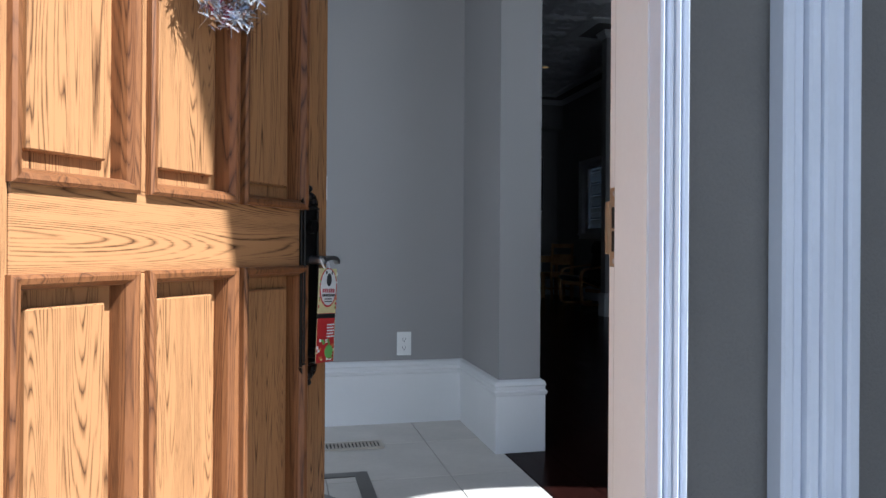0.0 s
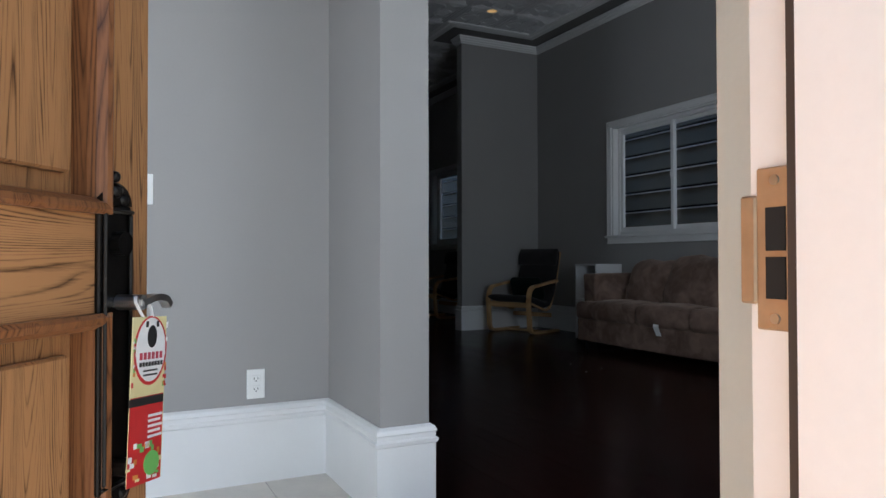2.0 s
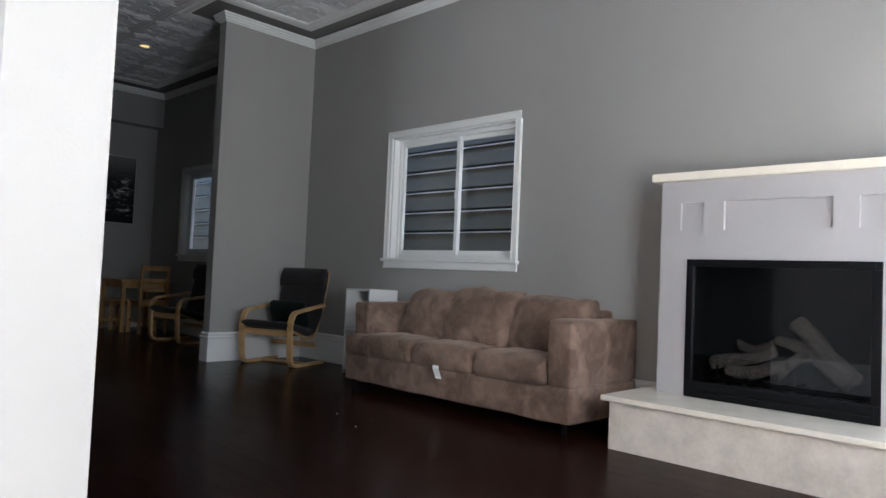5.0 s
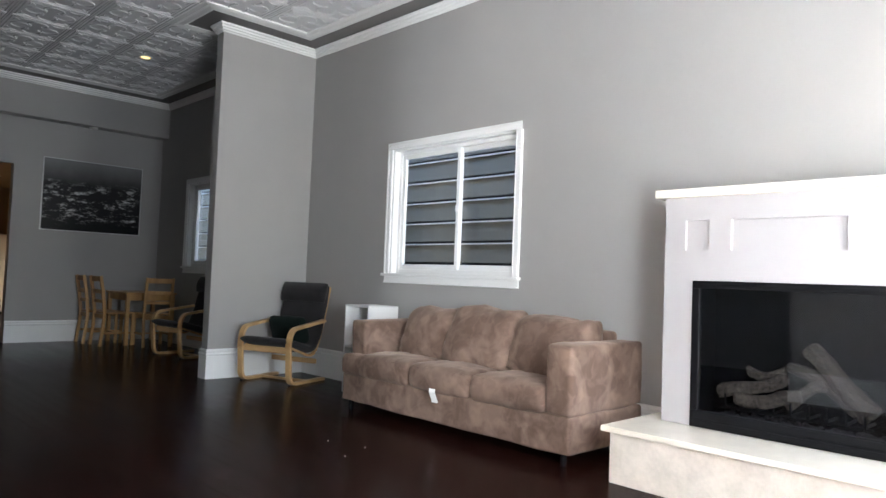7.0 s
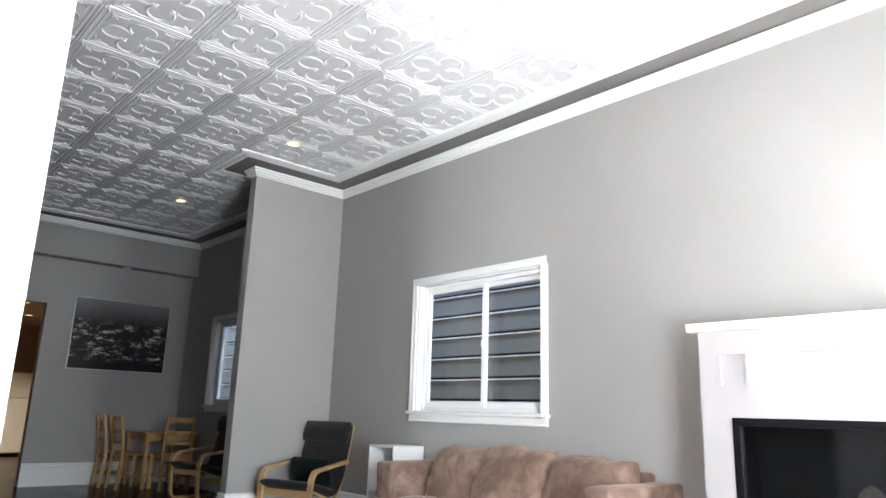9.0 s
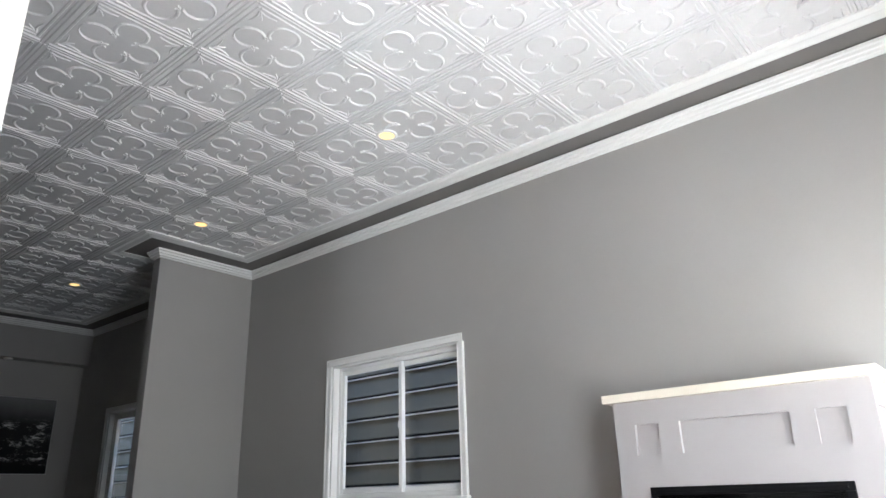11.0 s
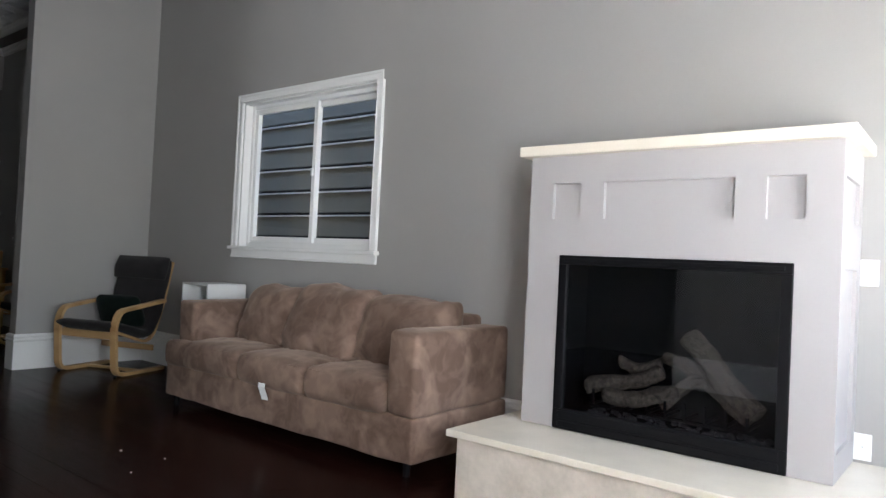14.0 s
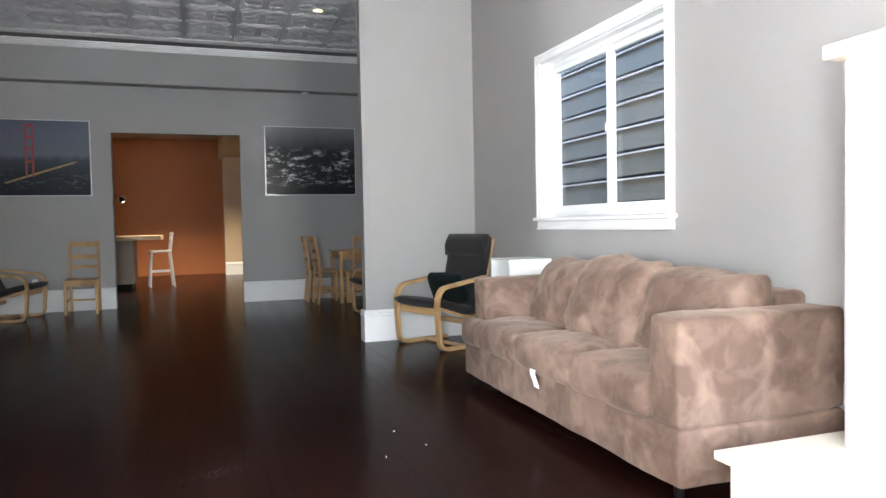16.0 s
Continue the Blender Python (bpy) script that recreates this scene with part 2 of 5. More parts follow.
ORANGE = mat("orange_kitchen_paint", (0.42, 0.15, 0.05), 0.6, vary=0.05, scale=1.5, fine=120, bump=0.08)
BEIGE = mat("beige_kitchen_paint", (0.48, 0.38, 0.26), 0.6, vary=0.04, scale=1.5, fine=120, bump=0.08)
PLASTIC = mat("white_plastic", (0.82, 0.82, 0.80), 0.35, vary=0.02, bump=0.0)
BULB = glow("warm_lamp_lens", (1.0, 0.66, 0.28), 0.08)


# ---------------------------------------------------------------- builders
def box(bm, lo, hi, bevel=0.0, seg=1):
    """Adds a box between two corners, with bevelled edges if asked."""
    x0, y0, z0 = lo
    x1, y1, z1 = hi
    v = [bm.verts.new(p) for p in ((x0, y0, z0), (x1, y0, z0), (x1, y1, z0), (x0, y1, z0), (x0, y0, z1), (x1, y0, z1), (x1, y1, z1), (x0, y1, z1))]
    f = [bm.faces.new([v[i] for i in q]) for q in ((3, 2, 1, 0), (4, 5, 6, 7), (0, 1, 5, 4), (1, 2, 6, 5), (2, 3, 7, 6), (3, 0, 4, 7))]
    if bevel:
        edges = list({e for q in f for e in q.edges})
        bmesh.ops.bevel(bm, geom=edges, offset=bevel, segments=seg, profile=0.5, affect="EDGES", clamp_overlap=True)
    return bm


def tube(bm, a, b, r, seg=16, r2=None):
    """Adds a capped round bar from a to b."""
    a, b = Vector(a), Vector(b)
    m = Matrix.Translation((a + b) / 2) @ (b - a).to_track_quat("Z", "Y").to_matrix().to_4x4()
    bmesh.ops.create_cone(bm, cap_ends=True, segments=seg, radius1=r, radius2=r if r2 is None else r2, depth=(b - a).length, matrix=m)
    return bm


def sweep(bm, pts, w, t, up=(0, 0, 1)):
    """Adds a flat bar of width w and thickness t that follows a line of points; w lies along up."""
    up = Vector(up).normalized()
    rings = []
    pts = [Vector(p) for p in pts]
    for i, p in enumerate(pts):
        d = (pts[min(i + 1, len(pts) - 1)] - pts[max(i - 1, 0)]).normalized()
        s = d.cross(up).normalized()
        rings.append([bm.verts.new(p + up * (w / 2) * a + s * (t / 2) * c) for a, c in ((-1, -1), (1, -1), (1, 1), (-1, 1))])
    for r0, r1 in zip(rings, rings[1:]):
        for k in range(4):
            bm.faces.new((r0[k], r0[(k + 1) % 4], r1[(k + 1) % 4], r1[k]))
    bm.faces.new(rings[0][::-1])
    bm.faces.new(rings[-1])
    return bm


def prism(bm, outline, a, b, place):
    """Extrudes a closed outline (u, v) from a to b; place(u, v, w) gives the corner in space."""
    r0 = [bm.verts.new(place(u, v, a)) for u, v in outline]
    r1 = [bm.verts.new(place(u, v, b)) for u, v in outline]
    k = len(outline)
    for i in range(k):
        bm.faces.new((r0[i], r0[(i + 1) % k], r1[(i + 1) % k], r1[i]))
    bm.faces.new(r0[::-1])
    bm.faces.new(r1)
    bmesh.ops.recalc_face_normals(bm, faces=bm.faces)
    return bm


def rounded(pts, r, n=5):
    """Rounds the corners of an open line of points."""
    pts = [Vector(p) for p in pts]
    out = [pts[0]]
    for a, b, c in zip(pts, pts[1:], pts[2:]):
        k = min(r, (a - b).length * 0.45, (c - b).length * 0.45)
        p, q = b + (a - b).normalized() * k, b + (c - b).normalized() * k
        for i in range(n + 1):
            s = i / n
            out.append(p * (1 - s) ** 2 + b * 2 * s * (1 - s) + q * s * s)
    return out + [pts[-1]]


def mesh_of(bm, name, material, smooth=False):
    me = bpy.data.meshes.new(name)
    bm.to_mesh(me)
    bm.free()
    me.materials.append(material)
    if smooth:
        me.shade_smooth()
    return me


def part(name, bm, material, parent, label="", smooth=False):
    ob = new(name, mesh_of(bm, name, material, smooth))
    ob.parent = parent
    return tagged(ob, label)


def thing(name, label, category, group="", m=None):
    ob = new(name)
    ob.empty_display_size = 0.1
    if m is not None:
        ob.matrix_world = m
    return tagged(ob, label, category, group)


def setting(name, bm, material, label, category, smooth=False):
    return tagged(new(name, mesh_of(bm, name, material, smooth)), label, category, kind="structure")


def B(*boxes, bevel=0.0, seg=1):
    bm = bmesh.new()
    for lo, hi in boxes:
        box(bm, lo, hi, bevel, seg)
    return bm


def cells(u0, u1, v0, v1, holes):
    """The rectangles that are left of (u0, v0)-(u1, v1) round the holes."""
    us = sorted({u0, u1, *[min(max(h[k], u0), u1) for h in holes for k in (0, 1)]})
    out = []
    for a, b in zip(us, us[1:]):
        mid = (a + b) / 2
        spans = sorted((h[2], h[3]) for h in holes if h[0] < mid < h[1])
        low = v0
        for s, e in spans:
            if s > low:
                out.append((a, b, low, s))
            low = max(low, e)
        if low < v1:
            out.append((a, b, low, v1))
    return out


def wall_x(bm, y0, y1, x0, x1, z0, z1, holes=()):
    for a, b, c, d in cells(x0, x1, z0, z1, holes):
        box(bm, (a, y0, c), (b, y1, d))
    return bm


def wall_y(bm, x0, x1, y0, y1, z0, z1, holes=()):
    for a, b, c, d in cells(y0, y1, z0, z1, holes):
        box(bm, (x0, a, c), (x1, b, d))
    return bm


# ---------------------------------------------------------------- structure
EAST, FRONT, FAR, TOP = 5.76, 1.96, 13.283, 3.668
FRONT_OUT = 1.79
BOARD, CEIL = 0.30, 3.66

# arched windows of the front wall: centre, half width, spring, rise
ARCHES = ((2.65, 0.5, 1.95, 0.36), (4.85, 0.5, 1.95, 0.36))
SILL = 0.55


def arch_fill(bm, c, hw, spring, rise):
    """The wall above a round-headed window, from the arch up to the lintel line."""
    k = 20
    arc = [(c + hw * math.cos(math.pi * i / k), spring + rise * math.sin(math.pi * i / k)) for i in range(k + 1)]
    top = spring + rise + 0.02
    for (u0, v0), (u1, v1) in zip(arc, arc[1:]):
        prism(bm, [(u0, v0), (u1, v1), (u1, top), (u0, top)], FRONT_OUT, FRONT, lambda u, v, w: (u, w, v))


bm = bmesh.new()
holes = [(0.225, 1.075, -0.1, 2.16), (-0.5, -0.1, 0.3, 2.16)] + [(c - hw, c + hw, SILL, s + r + 0.02) for c, hw, s, r in ARCHES]
wall_x(bm, FRONT_OUT + 0.012, FRONT, -0.6, EAST + 0.15, -0.1, 3.9, [(0.225, 1.27, -0.1, 2.16)] + holes[1:])
box(bm, (1.078, FRONT_OUT + 0.012, -0.1), (1.27, 1.915, 2.16))
for a in ARCHES:
    arch_fill(bm, *a)
wall_front = setting("wall_front", bm, WALL, "grey painted front wall with the entrance and two arched windows", "wall")
setting("wall_entry_return", B(((1.27, FRONT + 0.001, 0.0), (1.41, 2.135, 3.66)), bevel=0.004), RETURN, "short cream painted return wall inside the entrance", "wall")
setting("wall_front_outside", wall_x(bmesh.new(), FRONT_OUT, FRONT_OUT + 0.008, -3.0, EAST + 0.15, -0.1, 5.2, holes), STUCCO, "grey stucco outer face of the front wall", "wall")

WIN1 = (6.045, 7.60, 1.135, 2.335)
WIN2 = (10.65, 12.21, 1.135, 2.335)
setting("wall_east", wall_y(bmesh.new(), EAST, EAST + 0.16, FRONT_OUT, FAR + 0.15, -0.1, 3.9, [WIN1, WIN2]), WALL, "grey painted long wall with two sliding windows", "wall")
DOOR = (2.03, 3.75, -0.1, 2.455)
setting("wall_far", wall_x(bmesh.new(), FAR, FAR + 0.15, -0.15, EAST, -0.1, 3.9, [DOOR]), WALL, "grey painted dining room wall with a wide opening", "wall")
setting("wall_soffit", B(((0.0, FAR - 0.22, 3.10), (EAST, FAR, CEIL)), bevel=0.004), WALL, "grey painted soffit along the dining room wall", "wall")
setting("wall_stub", B(((4.64, 9.06, 0.0), (EAST, 9.19, 3.67))), WALL, "grey painted short partition between living and dining room", "wall")
setting("wall_entry_partition", wall_y(bmesh.new(), 1.50, 1.68, 3.75, 7.2, 0.0, 3.67, [(5.0, 7.05, -0.1, 2.45)]), WALL, "grey painted partition with an opening to a side room", "wall")
setting("wall_side_room", B(((-0.75, 4.45, -0.1), (-0.6, 7.2, 3.67))), WALL, "grey painted wall of the side room", "wall")
setting("wall_entry_back", B(((-0.6, 4.33, 0.0), (1.50, 4.45, 3.67))), WALL, "grey painted wall at the back of the entrance", "wall")
setting("wall_entry_side", B(((-0.75, FRONT_OUT, -0.1), (-0.6, 4.45, 3.67))), WALL, "grey painted side wall of the entrance", "wall")
setting("wall_dining_return", B(((-0.6, 7.05, 0.0), (1.50, 7.2, 3.67))), WALL, "grey painted wall that closes the dining room", "wall")
setting("wall_west", B(((-0.15, 7.2, -0.1), (0.0, FAR, 3.9))), WALL, "grey painted side wall of the dining room", "wall")

# kitchen behind the opening
setting("wall_kitchen_back", B(((0.6, 20.3, -0.1), (5.5, 20.45, 3.45))), ORANGE, "orange painted kitchen end wall", "wall")
setting("wall_kitchen_recess", B(((4.15, 20.27, 0.0), (5.35, 20.3, 2.75))), BEIGE, "beige painted kitchen wall behind the refrigerator", "wall")
setting("wall_kitchen_east", B(((5.35, FAR + 0.15, -0.1), (5.5, 20.3, 3.45))), BEIGE, "beige painted kitchen side wall", "wall")
setting("wall_kitchen_west", B(((0.6, FAR + 0.15, -0.1), (0.75, 20.3, 3.45))), BEIGE, "beige painted kitchen side wall", "wall")
setting("kitchen_ceiling", B(((0.75, FAR + 0.15, 3.22), (3.64, 20.3, 3.36)), ((3.64, FAR + 0.15, 2.75), (5.35, 20.3, 2.9)), ((3.58, FAR + 0.15, 2.75), (3.64, 20.3, 3.22))), BEIGE, "plain beige kitchen ceiling", "ceiling")
setting("wall_kitchen_pier", B(((3.66, 19.6, 0.0), (4.15, 20.3, 2.75))), BEIGE, "beige pier beside the orange kitchen wall", "wall")

# floors
setting("subfloor", B(((-0.75, FRONT_OUT + 0.1, -0.14), (6.0, 20.5, -0.022))), GROUT, "rough slab under the floor boards", "floor")
setting("ground", B(((-60, -80, -0.3), (70, 90, -0.16))), PORCH, "grey paved ground around the house", "ground")
# porch front: a tall arch whose right pier shades the house wall
bm = bmesh.new()
AC, AH, AS, AR = 0.595, 1.495, 2.93, 1.3
wall_x(bm, 0.60, 0.95, -3.0, 2.9, -0.03, 5.2, [(AC - AH, AC + AH, -0.03, 5.2)])
arcp = [(AC + AH * math.cos(math.pi * i / 24), AS + AR * math.sin(math.pi * i / 24)) for i in range(25)]
for (u0, v0), (u1, v1) in zip(arcp, arcp[1:]):
    prism(bm, [(u0, v0), (u1, v1), (u1, 5.2), (u0, 5.2)], 0.60, 0.95, lambda u, v, w: (u, w, v))
setting("wall_porch", bm, STUCCO, "grey stucco porch front with a tall arch", "wall")
# added wall, out of view: holds back skylight from the open door
setting("porch_light_blocker", B(((2.085, 0.952, -0.03), (2.135, FRONT_OUT - 0.002, 4.6))), STUCCO, "added unseen stucco wall that keeps skylight off the door", "wall")
setting("porch_floor", B(((-3.0, -1.5, -0.16), (5.9, FRONT_OUT + 0.1, -0.03)), bevel=0.01), PORCH, "grey concrete porch floor", "floor")

# ceiling: slab, plain margin, stamped tiles
setting("ceiling", B(((-0.75, FRONT_OUT, TOP), (EAST + 0.16, FAR + 0.15, TOP + 0.25))), MARGIN, "grey painted ceiling above the tin tiles", "ceiling")
PITCH = 0.606


def tin_tile():
    """One stamped square, centred on the origin and facing down: border ribs, four leaf scrolls in a quatrefoil."""
    bm = bmesh.new()
    h = PITCH / 2
    v = [bm.verts.new(p) for p in ((-h, -h, 0), (-h, h, 0), (h, h, 0), (h, -h, 0))]
    bm.faces.new(v)

    def rib(x0, y0, x1, y1, d, sl):
        a = [bm.verts.new(p) for p in ((x0, y0, 0), (x1, y0, 0), (x1, y1, 0), (x0, y1, 0))]
        b = [bm.verts.new(p) for p in ((x0 + sl, y0 + sl, -d), (x1 - sl, y0 + sl, -d), (x1 - sl, y1 - sl, -d), (x0 + sl, y1 - sl, -d))]
        for i in range(4):
            bm.faces.new((a[i], a[(i + 1) % 4], b[(i + 1) % 4], b[i]))
        bm.faces.new(b)

    for s in (-1, 1):
        a = sorted((s * h, s * (h - 0.022)))
        rib(a[0], -h, a[1], h, 0.010, 0.004)
        rib(-h + 0.022, a[0], h - 0.022, a[1], 0.010, 0.004)
        a = sorted((s * (h - 0.034), s * (h - 0.054)))
        rib(a[0], -h + 0.034, a[1], h - 0.034, 0.007, 0.005)
        rib(-h + 0.056, a[0], h - 0.056, a[1], 0.007, 0.005)

    def scroll(pts, widths, d):
        prev = None
        for i, (p, w) in enumerate(zip(pts, widths)):
            q0, q1 = pts[max(i - 1, 0)], pts[min(i + 1, len(pts) - 1)]
            t = Vector((q1[0] - q0[0], q1[1] - q0[1])).normalized()
            nx, ny = -t.y * w, t.x * w
            ring = [bm.verts.new((p[0] - nx, p[1] - ny, 0)), bm.verts.new((p[0] - nx * 0.3, p[1] - ny * 0.3, -d)), bm.verts.new((p[0] + nx * 0.3, p[1] + ny * 0.3, -d)), bm.verts.new((p[0] + nx, p[1] + ny, 0))]
            if prev:
                for k in range(3):
                    bm.faces.new((prev[k], prev[k + 1], ring[k + 1], ring[k]))
            prev = ring

    for q in range(4):
        cs, sn = math.cos(q * math.pi / 2), math.sin(q * math.pi / 2)
        turn = lambda x, y: (cs * x - sn * y, sn * x + cs * y)
        # one lobe of the quatrefoil, open towards the middle and thinner at its ends
        arc = [turn(0.140 + 0.088 * math.cos(radians(a)), 0.088 * math.sin(radians(a))) for a in range(-140, 141, 20)]
        scroll(arc, [0.004 + 0.009 * abs(math.sin(radians(a * 0.9 + 10))) for a in range(-140, 141, 20)], 0.009)
        # a three-leaved bud on the cusp between two lobes
        for a0, ln in ((-52, 0.032), (0, 0.046), (52, 0.032)):
            a = math.pi + math.pi / 4 + radians(a0)
            leaf = [turn(0.078 + ln * k * math.cos(a), 0.078 + ln * k * math.sin(a)) for k in (0, 0.35, 0.7, 1)]
            scroll(leaf, [0.005, 0.011, 0.008, 0.001], 0.009)
        # a pointed spandrel in the corner
        for flip in (0, 1):
            line = [(0.236, 0.236), (0.224, 0.196), (0.226, 0.160), (0.236, 0.122)]
            scroll([turn(*((y, x) if flip else (x, y))) for x, y in line], [0.009, 0.008, 0.005, 0.001], 0.007)
        scroll([turn(k, k) for k in (0.230, 0.205, 0.180)], [0.008, 0.006, 0.001], 0.007)
    bmesh.ops.recalc_face_normals(bm, faces=bm.faces)
    return bm


def ceiling_tiles():
    bm = tin_tile()
    bm.verts.index_update()
    co = np.array([v.co for v in bm.verts])
    faces = [[v.index for v in f.verts] for f in bm.faces]
    bm.free()
    verts, polys, base = [], [], 0
    for i in range(-8, 2):
        for j in range(-7, 13):
            cx, cy = 4.875 + (i + 0.5) * PITCH, 5.77 + (j + 0.5) * PITCH
            if cx > 5.55 or cx < -0.3 or cy < 2.0 or cy > 13.1 or (cx < 1.5 and 4.4 < cy < 7.1):
                continue
            verts.append(co + np.array((cx, cy, CEIL)))
            polys += [[k + base for k in f] for f in faces]
            base += len(co)
    me = bpy.data.meshes.new("ceiling_tiles")
    me.from_pydata(np.concatenate(verts).tolist(), [], polys)
    me.materials.append(TIN)
    tagged(new("ceiling_tiles", me), "white stamped tin ceiling tiles with quatrefoil scrolls", "ceiling", kind="structure")


ceiling_tiles()

CROWN = [(0.0, 3.545), (0.012, 3.545), (0.016, 3.556), (0.030, 3.562), (0.032, 3.578), (0.044, 3.586), (0.046, 3.604), (0.058, 3.612), (0.060, 3.632), (0.0, 3.632)]
SKIRT = [(0.0, 0.0), (0.018, 0.0), (0.018, 0.235), (0.024, 0.240), (0.026, 0.252), (0.018, 0.258), (0.018, 0.272), (0.022, 0.278), (0.016, 0.292), (0.004, BOARD), (0.0, BOARD)]
COVE = [(0.23, CEIL + 0.006), (0.23, 3.640), (0.26, 3.632), (0.30, 3.640), (0.34, 3.632), (0.375, 3.644), (0.375, CEIL + 0.006)]


def run(name, profile, material, label, line, category="trim"):
    """A moulding along a line on plan, with mitred corners; the room lies to the left of the line."""
    bm = bmesh.new()
    pts = [Vector((*p, 0)) for p in line]
    rings = []
    for i, p in enumerate(pts):
        d0 = (p - pts[i - 1]).normalized() if i else None
        d1 = (pts[i + 1] - p).normalized() if i + 1 < len(pts) else None
        n0 = Vector((-d0.y, d0.x, 0)) if d0 else None
        n1 = Vector((-d1.y, d1.x, 0)) if d1 else None
        if n0 and n1:
            nn = (n0 + n1) / (1 + n0.dot(n1))
        else:
            nn = n0 or n1
        rings.append([bm.verts.new(p + nn * u + Vector((0, 0, v))) for u, v in profile])
    k = len(profile)
    for r0, r1 in zip(rings, rings[1:]):
        for j in range(k):
            bm.faces.new((r0[j], r0[(j + 1) % k], r1[(j + 1) % k], r1[j]))
    bm.faces.new(rings[0])
    bm.faces.new(rings[-1][::-1])
    bmesh.ops.recalc_face_normals(bm, faces=bm.faces)
    return setting(name, bm, material, label, category)


LIVING = [(EAST, 1.965), (EAST, 9.06), (4.64, 9.06), (4.64, 9.19), (EAST, 9.19), (EAST, FAR - 0.22), (0.0, FAR - 0.22), (0.0, 7.2), (1.68, 7.2), (1.68, 3.75), (1.50, 3.75), (1.50, 4.33), (-0.6, 4.33), (-0.6, 1.965)]
run("crown_trim", CROWN, WHITE, "white stepped crown moulding under the ceiling", LIVING)
run("ceiling_trim", COVE, WHITE, "white moulding that frames the tin ceiling", LIVING[:10])
run("ceiling_margin", [(0.0, CEIL + 0.004), (0.0, 3.644), (0.235, 3.644), (0.235, CEIL + 0.004)], MARGIN, "grey painted margin of the ceiling", LIVING[:10])
run("baseboard_east", SKIRT, WHITE, "tall white moulded baseboard", [(EAST, 1.965), (EAST, 2.925)], "baseboard")
run("baseboard_living", SKIRT, WHITE, "tall white moulded baseboard", [(EAST, 4.56), (EAST, 9.06), (4.64, 9.06), (4.64, 9.19), (EAST, 9.19), (EAST, FAR), (3.75, FAR)], "baseboard")
run("baseboard_far", SKIRT, WHITE, "tall white moulded baseboard", [(2.03, FAR), (0.0, FAR), (0.0, 7.2), (1.68, 7.2), (1.68, 7.05)], "baseboard")
run("baseboard_entry", SKIRT, WHITE, "tall white moulded baseboard", [(1.68, 5.0), (1.68, 3.75), (1.50, 3.75), (1.50, 4.33), (-0.6, 4.33), (-0.6, 1.965)], "baseboard")


def wpart(name, bm, material, parent, label="", smooth=False):
    """A part built at its true place in the room; parent is its thing or a part of it."""
    root = parent
    while root.parent:
        root = root.parent
    bm.transform(root.matrix_world.inverted())
    return part(name, bm, material, parent, label, smooth)


